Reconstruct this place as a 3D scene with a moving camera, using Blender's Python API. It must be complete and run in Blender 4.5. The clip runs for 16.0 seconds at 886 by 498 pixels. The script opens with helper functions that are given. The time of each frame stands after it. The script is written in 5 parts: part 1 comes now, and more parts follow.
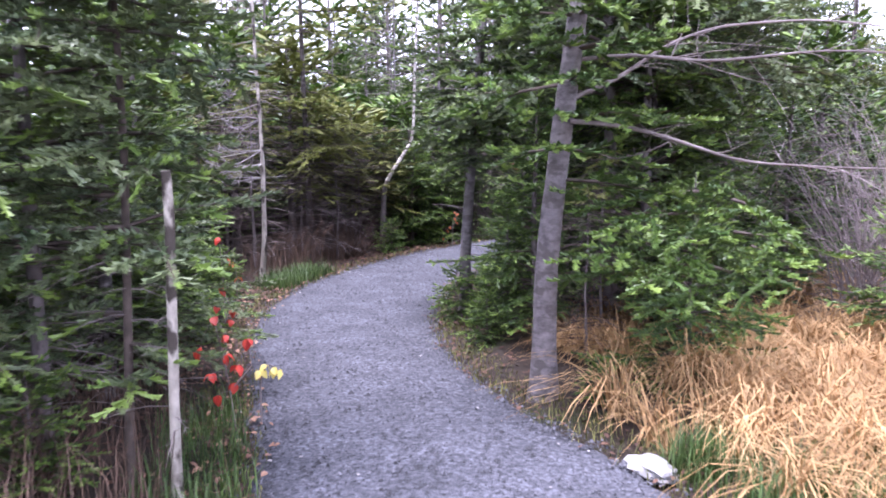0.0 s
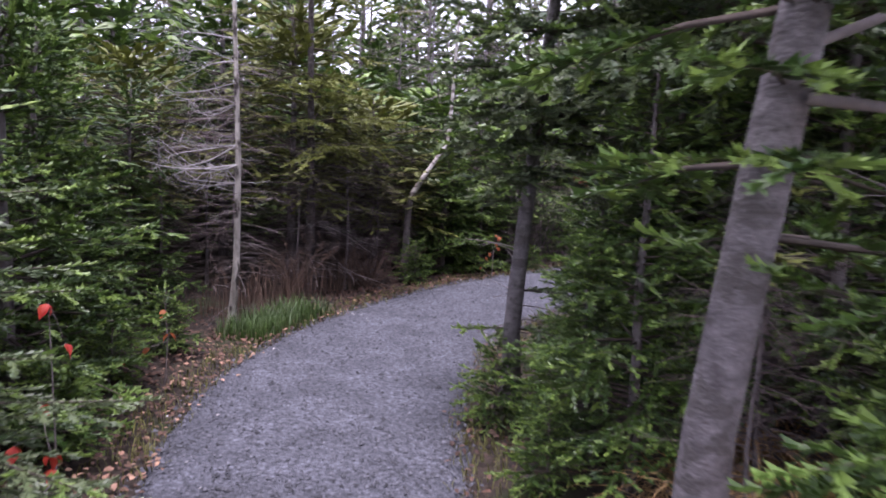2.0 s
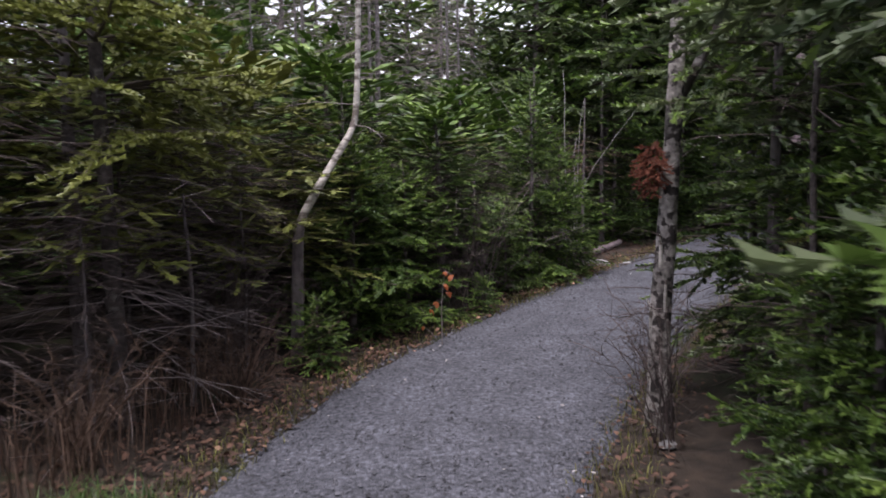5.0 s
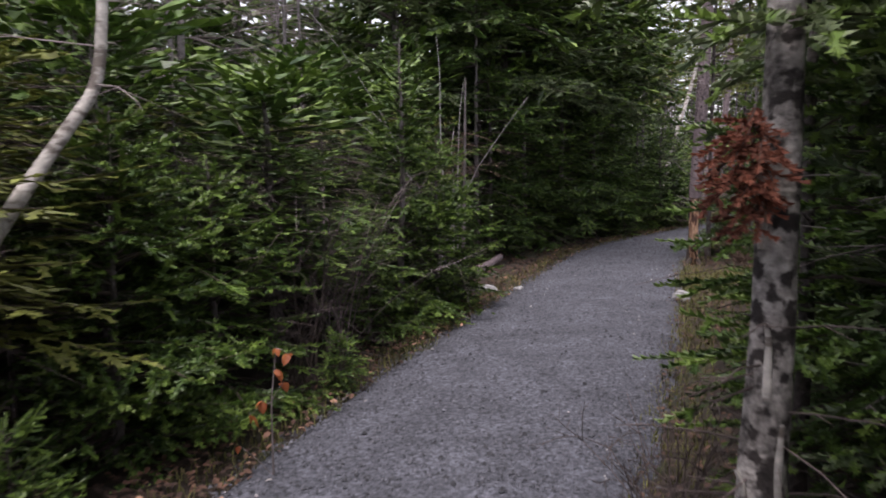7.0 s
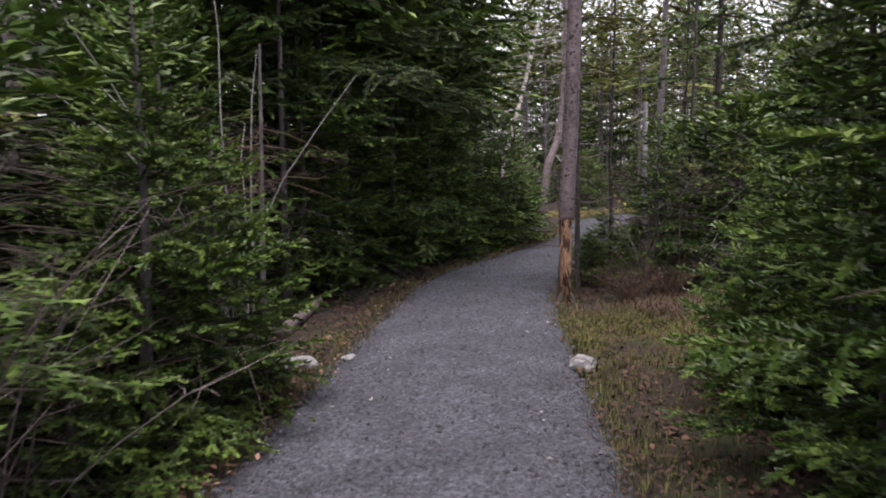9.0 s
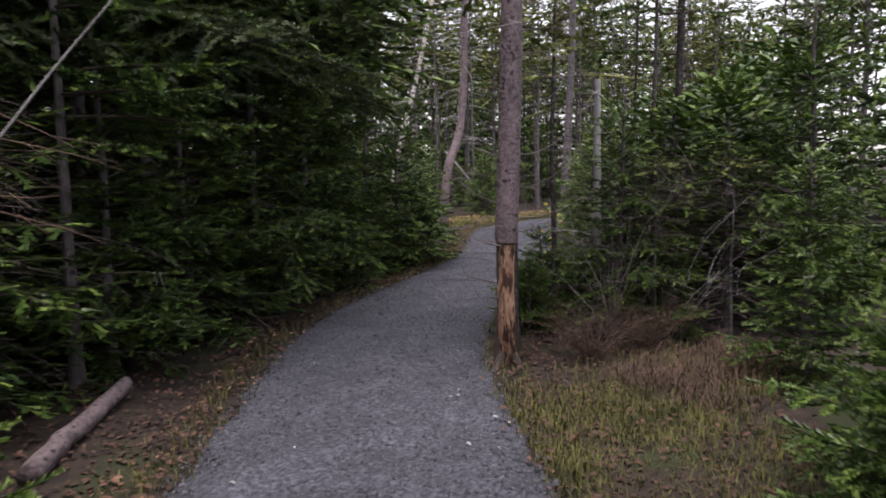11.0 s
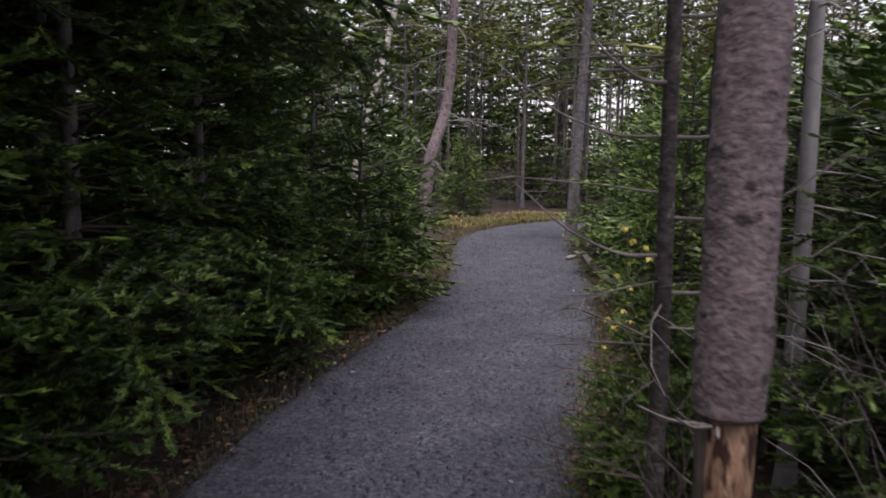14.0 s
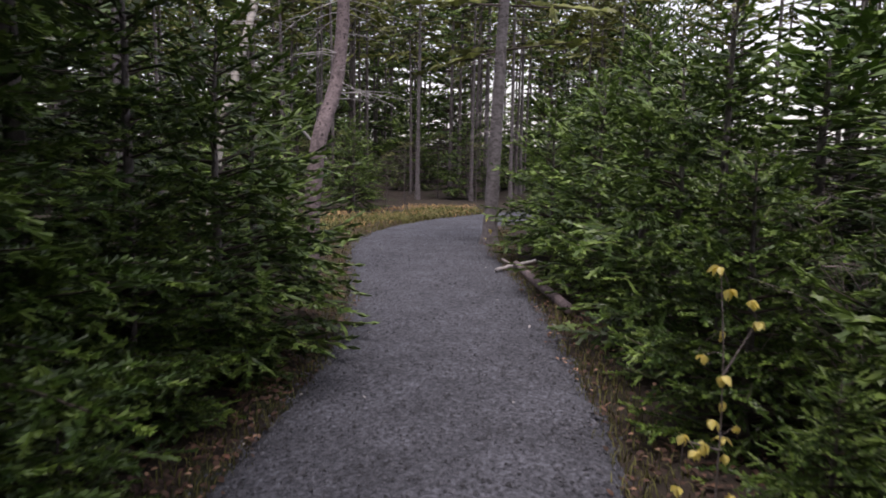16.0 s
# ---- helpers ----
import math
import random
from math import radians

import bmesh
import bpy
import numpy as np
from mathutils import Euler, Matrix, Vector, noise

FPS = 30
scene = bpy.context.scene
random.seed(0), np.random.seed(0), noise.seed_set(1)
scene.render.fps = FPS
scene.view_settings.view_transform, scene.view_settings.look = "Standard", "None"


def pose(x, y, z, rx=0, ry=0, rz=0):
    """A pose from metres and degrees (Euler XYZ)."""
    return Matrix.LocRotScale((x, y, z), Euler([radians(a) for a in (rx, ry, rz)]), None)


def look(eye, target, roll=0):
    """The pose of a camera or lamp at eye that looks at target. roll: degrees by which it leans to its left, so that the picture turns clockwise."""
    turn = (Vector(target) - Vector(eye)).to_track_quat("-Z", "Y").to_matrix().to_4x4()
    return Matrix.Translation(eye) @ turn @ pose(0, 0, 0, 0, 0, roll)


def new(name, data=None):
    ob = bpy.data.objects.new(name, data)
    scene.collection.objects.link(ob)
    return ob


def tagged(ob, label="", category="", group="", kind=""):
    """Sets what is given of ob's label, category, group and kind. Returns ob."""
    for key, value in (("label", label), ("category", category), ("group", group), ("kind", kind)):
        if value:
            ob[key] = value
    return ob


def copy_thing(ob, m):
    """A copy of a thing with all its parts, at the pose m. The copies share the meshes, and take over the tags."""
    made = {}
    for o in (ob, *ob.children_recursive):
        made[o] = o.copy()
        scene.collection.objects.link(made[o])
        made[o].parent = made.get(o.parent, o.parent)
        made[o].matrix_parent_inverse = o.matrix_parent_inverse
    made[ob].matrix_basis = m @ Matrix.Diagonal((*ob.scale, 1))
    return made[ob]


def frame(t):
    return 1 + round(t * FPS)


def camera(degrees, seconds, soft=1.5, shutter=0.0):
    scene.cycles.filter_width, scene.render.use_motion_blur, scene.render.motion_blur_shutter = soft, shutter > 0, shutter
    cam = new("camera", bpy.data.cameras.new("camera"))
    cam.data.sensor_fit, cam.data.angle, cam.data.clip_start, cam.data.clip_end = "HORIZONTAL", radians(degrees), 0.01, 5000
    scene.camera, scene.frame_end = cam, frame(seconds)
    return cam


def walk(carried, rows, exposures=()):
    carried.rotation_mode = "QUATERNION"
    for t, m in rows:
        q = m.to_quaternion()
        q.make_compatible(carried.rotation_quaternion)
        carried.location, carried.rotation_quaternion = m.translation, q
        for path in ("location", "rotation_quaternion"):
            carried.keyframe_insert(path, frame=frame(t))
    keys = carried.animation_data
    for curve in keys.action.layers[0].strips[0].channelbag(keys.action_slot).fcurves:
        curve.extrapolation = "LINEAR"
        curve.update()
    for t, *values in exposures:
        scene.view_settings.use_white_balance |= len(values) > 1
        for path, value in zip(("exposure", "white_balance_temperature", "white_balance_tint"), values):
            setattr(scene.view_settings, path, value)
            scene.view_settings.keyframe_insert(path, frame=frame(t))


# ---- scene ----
cam = camera(59.1, 16.0, soft=1.8, shutter=0.35)
EXPOSURES = [(0.0, 2.3, 5750, 31), (1.5, 1.8, 5900, 32), (3.0, 1.45, 6200, 29), (5.5, 1.1, 6450, 20), (9.0, 0.97, 6650, 20), (12.5, 0.7, 6500, 22), (16.0, 0.6, 6650, 21)]
PATH = [
    (0, (0.0, 0.0, 1.451), (-0.002, 1.987, 1.224), -0.6),
    (0.5, (0.052, 0.596, 1.439), (0.011, 2.583, 1.213), -0.0),
    (1, (0.091, 1.248, 1.46), (-0.037, 3.234, 1.259), -0.2),
    (1.5, (0.087, 1.912, 1.476), (-0.028, 3.899, 1.282), 0.6),
    (2, (-0.009, 2.597, 1.477), (-0.106, 4.583, 1.265), 2.1),
    (2.5, (-0.212, 3.274, 1.493), (-0.403, 5.256, 1.308), 0.8),
    (3, (-0.394, 3.972, 1.503), (-0.525, 5.958, 1.302), -0.1),
    (5.5, (-0.725, 7.376, 1.473), (-0.4, 9.337, 1.25), -0.8),
    (6, (-0.614, 8.024, 1.472), (-0.259, 9.984, 1.294), -1.4),
    (6.5, (-0.458, 8.677, 1.44), (0.102, 10.585, 1.222), -1.4),
    (7, (-0.261, 9.301, 1.453), (0.401, 11.174, 1.224), -0.5),
    (7.5, (-0.007, 9.929, 1.435), (0.719, 11.78, 1.22), -0.8),
    (8, (0.237, 10.577, 1.459), (1.091, 12.373, 1.239), -1.7),
    (8.5, (0.494, 11.21, 1.484), (1.5, 12.928, 1.298), -1.0),
    (9, (0.838, 11.854, 1.446), (1.92, 13.523, 1.238), -0.5),
    (9.5, (1.196, 12.486, 1.453), (2.349, 14.109, 1.265), -1.0),
    (12, (3.185, 15.252, 1.449), (4.542, 16.701, 1.211), -0.3),
    (12.5, (3.574, 15.788, 1.422), (4.865, 17.292, 1.151), 0.8),
    (13, (3.991, 16.299, 1.454), (5.31, 17.778, 1.189), 0.4),
    (13.5, (4.393, 16.82, 1.442), (5.773, 18.248, 1.201), -0.3),
    (14, (4.783, 17.349, 1.474), (6.178, 18.762, 1.237), 0.9),
    (14.5, (5.186, 17.883, 1.446), (6.602, 19.278, 1.218), 0.8),
    (15, (5.586, 18.378, 1.451), (7.076, 19.696, 1.247), -0.3),
    (15.5, (6.03, 18.882, 1.454), (7.589, 20.106, 1.187), 0.6),
    (16, (6.527, 19.346, 1.431), (8.12, 20.526, 1.167), 0.9),
]
walk(cam, [(t, look(eye, target, roll)) for t, eye, target, roll in PATH], EXPOSURES)

# ---- world, sun, exposure ----
world = bpy.data.worlds.new("overcast")
scene.world = world
world.use_nodes = True
wn = world.node_tree
sky = wn.nodes.new("ShaderNodeTexSky")
sky.sky_type, sky.sun_disc = "NISHITA", False
sky.sun_elevation, sky.sun_rotation = radians(80), radians(230)
grey = wn.nodes.new("ShaderNodeHueSaturation")
grey.inputs["Saturation"].default_value = 0.28
bg = wn.nodes["Background"]
bg.inputs["Strength"].default_value = 0.15
wn.links.new(sky.outputs[0], grey.inputs["Color"])
wn.links.new(grey.outputs[0], bg.inputs["Color"])
sun = new("sun", bpy.data.lights.new("sun", "SUN"))
sun.data.energy, sun.data.angle, sun.data.color = 1.8, radians(32), (1.0, 0.97, 0.93)
sun.matrix_world = look((-1.9, -1.6, 14.0), (0, 0, 0))


# ---- materials ----
def material(name, low, high, scale=8.0, rough=0.85, bump=0.3, bump_scale=60.0, detail=6.0, stretch=(1, 1, 1),
             spots=None, spot_scale=3.0, spot_at=0.6, island=0.0, metal=0.0, per_object=0.0, see_through=0.0, mottle=0.0, mottle_scale=20.0):
    """A surface of two colours mixed by noise, with stains, relief and variation from piece to piece."""
    m = bpy.data.materials.new(name)
    m.use_nodes = True
    nt = m.node_tree
    n, l = nt.nodes, nt.links
    b = n["Principled BSDF"]
    b.inputs["Roughness"].default_value, b.inputs["Metallic"].default_value = rough, metal
    co, mp = n.new("ShaderNodeTexCoord"), n.new("ShaderNodeMapping")
    mp.inputs["Scale"].default_value = stretch
    l.new(co.outputs["Object"], mp.inputs["Vector"])
    t = n.new("ShaderNodeTexNoise")
    t.inputs["Scale"].default_value, t.inputs["Detail"].default_value = scale, detail
    t.inputs["Roughness"].default_value = 0.65
    l.new(mp.outputs[0], t.inputs["Vector"])
    ramp = n.new("ShaderNodeValToRGB")
    ramp.color_ramp.elements[0].position, ramp.color_ramp.elements[1].position = 0.32, 0.68
    ramp.color_ramp.elements[0].color, ramp.color_ramp.elements[1].color = (*low, 1), (*high, 1)
    l.new(t.outputs["Fac"], ramp.inputs["Fac"])
    colour = ramp.outputs["Color"]
    if spots:
        s = n.new("ShaderNodeTexNoise")
        s.inputs["Scale"].default_value, s.inputs["Detail"].default_value = spot_scale, 5
        l.new(mp.outputs[0], s.inputs["Vector"])
        r2 = n.new("ShaderNodeMapRange")
        r2.inputs["From Min"].default_value, r2.inputs["From Max"].default_value = spot_at - 0.04, spot_at + 0.04
        l.new(s.outputs["Fac"], r2.inputs["Value"])
        mx = n.new("ShaderNodeMix")
        mx.data_type = "RGBA"
        mx.inputs["B"].default_value = (*spots, 1)
        mx.inputs[7].default_value = (*spots, 1)
        l.new(r2.outputs[0], mx.inputs[0])
        l.new(colour, mx.inputs[6])
        colour = mx.outputs[2]
    if island or per_object:
        hsv = n.new("ShaderNodeHueSaturation")
        if island:
            src = n.new("ShaderNodeNewGeometry").outputs["Random Per Island"]
            spread = island
        else:
            src = n.new("ShaderNodeObjectInfo").outputs["Random"]
            spread = per_object
        mr = n.new("ShaderNodeMapRange")
        mr.inputs["To Min"].default_value, mr.inputs["To Max"].default_value = 1 - spread, 1 + spread
        l.new(src, mr.inputs["Value"])
        l.new(mr.outputs[0], hsv.inputs["Value"])
        l.new(colour, hsv.inputs["Color"])
        colour = hsv.outputs[0]
    if mottle:
        for size, amount in ((mottle_scale, mottle), (mottle_scale / 12, 0.7 * mottle)):
            k = n.new("ShaderNodeTexNoise")
            k.inputs["Scale"].default_value, k.inputs["Detail"].default_value = size, 4
            l.new(mp.outputs[0], k.inputs["Vector"])
            kr, kh = n.new("ShaderNodeMapRange"), n.new("ShaderNodeHueSaturation")
            kr.inputs["From Min"].default_value, kr.inputs["From Max"].default_value = 0.3, 0.7
            kr.inputs["To Min"].default_value, kr.inputs["To Max"].default_value = 1 - amount, 1 + amount
            l.new(k.outputs["Fac"], kr.inputs["Value"])
            l.new(kr.outputs[0], kh.inputs["Value"])
            l.new(colour, kh.inputs["Color"])
            colour = kh.outputs[0]
    l.new(colour, b.inputs["Base Color"])
    if bump:
        f = n.new("ShaderNodeTexNoise")
        f.inputs["Scale"].default_value, f.inputs["Detail"].default_value = bump_scale, 6
        l.new(mp.outputs[0], f.inputs["Vector"])
        bp = n.new("ShaderNodeBump")
        bp.inputs["Strength"].default_value, bp.inputs["Distance"].default_value = bump, 0.01
        l.new(f.outputs["Fac"], bp.inputs["Height"])
        l.new(bp.outputs[0], b.inputs["Normal"])
    if see_through:
        tr, ms = n.new("ShaderNodeBsdfTranslucent"), n.new("ShaderNodeMixShader")
        ms.inputs[0].default_value = see_through
        l.new(colour, tr.inputs["Color"])
        l.new(b.outputs[0], ms.inputs[1])
        l.new(tr.outputs[0], ms.inputs[2])
        l.new(ms.outputs[0], n["Material Output"].inputs["Surface"])
    return m


GRAVEL = material("gravel_path", (0.02, 0.021, 0.026), (0.138, 0.141, 0.17), 48, 0.92, 1.0, 110, 12,
                  mottle=0.42, mottle_scale=30)
CHIP = material("gravel_chips", (0.016, 0.017, 0.021), (0.125, 0.125, 0.145), 40, 0.9, 0.3, 150, island=0.6)
SOIL = material("forest_floor", (0.014, 0.01, 0.007), (0.05, 0.034, 0.023), 7, 0.95, 0.8, 70,
                spots=(0.03, 0.034, 0.012), spot_scale=1.3, spot_at=0.6)
ROCK = material("pale_rock", (0.22, 0.215, 0.215), (0.45, 0.44, 0.44), 9, 0.85, 0.6, 60, spots=(0.2, 0.2, 0.19), spot_scale=6)
BARK_FIR = material("fir_bark", (0.10, 0.085, 0.085), (0.24, 0.205, 0.205), 14, 0.9, 0.9, 45, 8, (1, 1, 0.45),
                    (0.07, 0.058, 0.056), 18, 0.62)
BARK_GREY = material("grey_smooth_bark", (0.095, 0.082, 0.082), (0.27, 0.24, 0.245), 14, 0.9, 0.9, 45, 9, (1, 1, 1.8),
                     (0.12, 0.105, 0.1), 9, 0.58)
BARK_RED = material("reddish_pine_bark", (0.085, 0.064, 0.068), (0.29, 0.225, 0.23), 16, 0.92, 1.0, 45, 9, (1, 1, 1.15),
                    (0.05, 0.037, 0.038), 16, 0.62, mottle=0.25, mottle_scale=40)
BARE_WOOD = material("bare_orange_wood", (0.16, 0.065, 0.036), (0.66, 0.42, 0.27), 26, 0.8, 1.0, 60, 11, (1, 1, 0.3),
                     (0.05, 0.022, 0.015), 30, 0.55, mottle=0.35, mottle_scale=30)
BIRCH = material("white_birch_bark", (0.33, 0.30, 0.27), (0.62, 0.58, 0.53), 8, 0.75, 0.5, 40, 7, (1, 1, 2.2),
                 (0.12, 0.1, 0.085), 10, 0.55, mottle=0.25)
FLAKING = material("flaking_pale_bark", (0.3, 0.26, 0.22), (0.68, 0.62, 0.54), 9, 0.85, 0.9, 45, 9, (1, 1, 0.5), (0.06, 0.048, 0.04), 10, 0.54, mottle=0.3)
PEELED = material("old_peeling_birch_bark", (0.05, 0.042, 0.038), (0.46, 0.42, 0.39), 11, 0.88, 1.0, 45, 10, (1, 1, 1.1), (0.028, 0.022, 0.02), 17, 0.53, mottle=0.4, mottle_scale=32)
BARK_DARK = material("dark_scaly_bark", (0.035, 0.028, 0.026), (0.12, 0.097, 0.092), 16, 0.92, 1.0, 45, 9, (1, 1, 1.3), (0.18, 0.165, 0.155), 14, 0.62, mottle=0.3, mottle_scale=30)
BIRCH_DARK = material("peeling_birch_bark", (0.07, 0.058, 0.052), (0.36, 0.33, 0.31), 13, 0.88, 1.0, 45, 9, (1, 1, 0.6),
                      (0.035, 0.027, 0.023), 8, 0.5, mottle=0.35)
TWIG = material("dead_grey_twig", (0.13, 0.105, 0.1), (0.33, 0.28, 0.275), 6, 0.9, 0.0, island=0.35)
TWIG_DARK = material("dead_brown_twig", (0.045, 0.033, 0.031), (0.15, 0.114, 0.106), 5, 0.92, 0.0, island=0.35)
TWIG_PALE = material("bleached_twig", (0.27, 0.25, 0.25), (0.48, 0.45, 0.445), 6, 0.85, 0.0, island=0.25)
LIMB = material("branch_bark", (0.055, 0.042, 0.035), (0.13, 0.1, 0.085), 12, 0.9, 0.0)
NEEDLE = material("fir_needles", (0.022, 0.054, 0.01), (0.086, 0.15, 0.024), 2.6, 0.42, 0.0, island=0.28, see_through=0.14, mottle=0.25, mottle_scale=9)
# paler young growth; contrast to NEEDLE stretched to paint lit tips and dark insides
NEEDLE_TIP = material("young_lit_fir_needles", (0.085, 0.158, 0.03), (0.245, 0.35, 0.075), 3.0, 0.42, 0.0, island=0.25, see_through=0.18, mottle=0.2, mottle_scale=9)
NEEDLE_BLUE = material("bluish_fir_needles", (0.045, 0.08, 0.036), (0.2, 0.245, 0.11), 2.6, 0.4, 0.0, island=0.25, see_through=0.14, mottle=0.25, mottle_scale=9)
NEEDLE_OLIVE = material("olive_spruce_needles", (0.08, 0.092, 0.02), (0.26, 0.285, 0.066), 2.2, 0.5, 0.0, island=0.3, see_through=0.2, mottle=0.25, mottle_scale=9)
NEEDLE_RUST = material("rusty_dead_needles", (0.11, 0.035, 0.022), (0.27, 0.09, 0.05), 4, 0.8, 0.0, island=0.4, see_through=0.15)
STRAW = material("dry_straw_grass", (0.26, 0.14, 0.05), (0.64, 0.43, 0.21), 3, 0.7, 0.0, island=0.35, see_through=0.2)
DRY = material("dry_brown_stems", (0.05, 0.03, 0.022), (0.16, 0.1, 0.07), 4, 0.85, 0.0, island=0.4)
GRASS = material("green_grass", (0.035, 0.075, 0.018), (0.1, 0.165, 0.04), 4, 0.55, 0.0, island=0.4, see_through=0.25)
MOSSY = material("yellowing_moss_grass", (0.06, 0.068, 0.018), (0.2, 0.19, 0.055), 4, 0.8, 0.0, island=0.4, see_through=0.15)
LITTER = material("fallen_leaves", (0.035, 0.017, 0.012), (0.14, 0.072, 0.046), 3, 0.8, 0.0, island=0.5)
TAN = material("tan_leaves", (0.16, 0.07, 0.045), (0.48, 0.29, 0.19), 5, 0.75, 0.0, island=0.4)
RED_LEAF = material("red_leaf", (0.5, 0.03, 0.03), (0.75, 0.12, 0.06), 12, 0.5, 0.15, 60, per_object=0.25, see_through=0.3)
RUST_LEAF = material("orange_red_leaf", (0.4, 0.1, 0.04), (0.6, 0.22, 0.08), 12, 0.55, 0.15, 60, per_object=0.3, see_through=0.3)
YELLOW_LEAF = material("yellow_leaf", (0.85, 0.7, 0.14), (0.92, 0.83, 0.36), 12, 0.5, 0.15, 60, per_object=0.12, see_through=0.4)


# ---- mesh helpers ----
def mesh_of(name, verts, faces, mats, slots=None, smooth=False):
    """A mesh from arrays of corners and triangles or quads."""
    me = bpy.data.meshes.new(name)
    v, f = np.asarray(verts, np.float32).reshape(-1, 3), np.asarray(faces, np.int32)
    k = f.shape[1]
    me.vertices.add(len(v))
    me.vertices.foreach_set("co", v.ravel())
    me.loops.add(f.size)
    me.loops.foreach_set("vertex_index", f.ravel())
    me.polygons.add(len(f))
    me.polygons.foreach_set("loop_start", np.arange(0, f.size, k, dtype=np.int32))
    me.polygons.foreach_set("loop_total", np.full(len(f), k, np.int32))
    for m in mats if isinstance(mats, (list, tuple)) else [mats]:
        me.materials.append(m)
    if slots is not None:
        me.polygons.foreach_set("material_index", np.asarray(slots, np.int32))
    if smooth:
        me.polygons.foreach_set("use_smooth", np.ones(len(f), bool))
    me.update(calc_edges=True)
    return me


def thing(name, label, category, group="", m=None, kind=""):
    ob = new(name)
    ob.empty_display_size = 0.2
    if m is not None:
        ob.matrix_basis = m
    return tagged(ob, label, category, group, kind)


def part(name, me, parent, label=""):
    ob = new(name, me)
    ob.parent = parent
    joined = name in ("crown", "upper_crown", "branchwork", "upper_branchwork", "deadwood", "brush", "needles")
    return tagged(ob, label, kind="stuff" if joined else "")


def unit(a):
    return a / np.maximum(np.linalg.norm(a, axis=-1, keepdims=True), 1e-9)


class Tubes:
    """Collects tapered tubes along paths into one mesh of quads."""

    def __init__(self):
        self.v, self.f, self.n = [], [], 0

    def add(self, pts, radii, segs=4, wobble=0.0, rng=None):
        pts = np.asarray(pts, float)
        k = len(pts)
        radii = np.broadcast_to(np.asarray(radii, float), (k,))
        d = unit(np.gradient(pts, axis=0))
        ref = np.array([0.0, 0, 1]) if abs(d[0, 2]) < 0.8 else np.array([1.0, 0, 0])
        a = unit(np.cross(d, ref))
        b = np.cross(d, a)
        ang = np.arange(segs) * 2 * np.pi / segs
        r = radii[:, None] * np.ones(segs)
        if wobble:
            r = r * (1 + wobble * rng.standard_normal(r.shape))
        ring = pts[:, None] + r[..., None] * (np.cos(ang)[None, :, None] * a[:, None] + np.sin(ang)[None, :, None] * b[:, None])
        i = np.arange(k - 1)[:, None] * segs
        j = np.arange(segs)[None]
        q = np.stack([i + j, i + (j + 1) % segs, i + segs + (j + 1) % segs, i + segs + j], -1).reshape(-1, 4)
        self.v.append(ring.reshape(-1, 3))
        self.f.append(q + self.n)
        self.n += k * segs
        return self

    def mesh(self, name, mat, smooth=True):
        return mesh_of(name, np.concatenate(self.v), np.concatenate(self.f), mat, smooth=smooth)


def trunk_path(h, lean, bend, rng, steps=14, base=(0, 0)):
    z = np.linspace(-0.12, h, steps)
    s = z / h
    w = np.cumsum(rng.standard_normal((steps, 2)), 0) * bend
    w -= w[1]
    return np.stack([base[0] + lean[0] * z + w[:, 0], base[1] + lean[1] * z + w[:, 1], z], 1), s


def add_trunk(tubes, h, r, rng, lean=(0, 0), bend=0.008, segs=12, steps=16, flare=0.5, wobble=0.03, tip=0.12):
    p, s = trunk_path(h, lean, bend, rng, steps)
    rad = r * (tip + (1 - tip) * (1 - np.clip(s, 0, 1)) ** 0.8) * (1 + flare * np.exp(-np.clip(p[:, 2], 0, 9) / 0.09))
    tubes.add(p, rad, segs, wobble, rng)
    return p


# ---- conifer foliage ----
def shoots(P, D, U, L, sides, r, teeth, width, rng):
    """Each twig as a plump needled shoot: a slim tapered core with combs of needle tufts at its sides and, close by, along its top. Triangles, and how many a twig."""
    n = len(P)
    S = np.cross(D, U)
    ang = np.arange(sides) * 2 * np.pi / sides + rng.uniform(0, 6.3, (n, 1))
    rad = r * rng.uniform(0.75, 1.2, (n, 1))
    spoke = S[:, None] * (1.3 * rad * np.cos(ang))[..., None] + U[:, None] * (1.0 * rad * np.sin(ang))[..., None]
    ax = lambda f: (P + D * (L * f)[:, None])[:, None]
    a, m, t = np.repeat(ax(-0.1), sides, 1), ax(0.55) + spoke, np.repeat(ax(1.08), sides, 1)
    nx = lambda q: np.roll(q, -1, 1)
    out = [np.stack([a, nx(m), m], 2), np.stack([m, nx(m), t], 2)]
    combs = [(1.0, 0.05, teeth), (-1.0, 0.05, teeth)]
    if teeth > 3:
        combs += [(0.6, 0.75, teeth // 2), (-0.6, 0.75, teeth // 2)]
    for side, up, k in combs:
        if not k:
            continue
        j = np.arange(k)
        full = np.sqrt(np.clip(1.05 - (j / k) ** 2.5, 0.2, 1))
        p = P[:, None] + D[:, None] * (L[:, None] * ((j - 0.1) / k)[None])[..., None]
        q = P[:, None] + D[:, None] * (L[:, None] * ((j + 0.85) / k)[None])[..., None]
        w = width * full * rng.uniform(0.75, 1.2, (n, k))
        tip = q + w[..., None] * (D[:, None] * rng.uniform(0.2, 0.7, (n, k, 1)) + S[:, None] * (side + rng.normal(0, 0.12, (n, k, 1))) + U[:, None] * (up + rng.normal(0.05, 0.22, (n, k, 1))))
        out.append(np.stack([p, q, tip], 2))
    return np.concatenate(out, 1), 2 * sides + sum(k for _, _, k in combs)


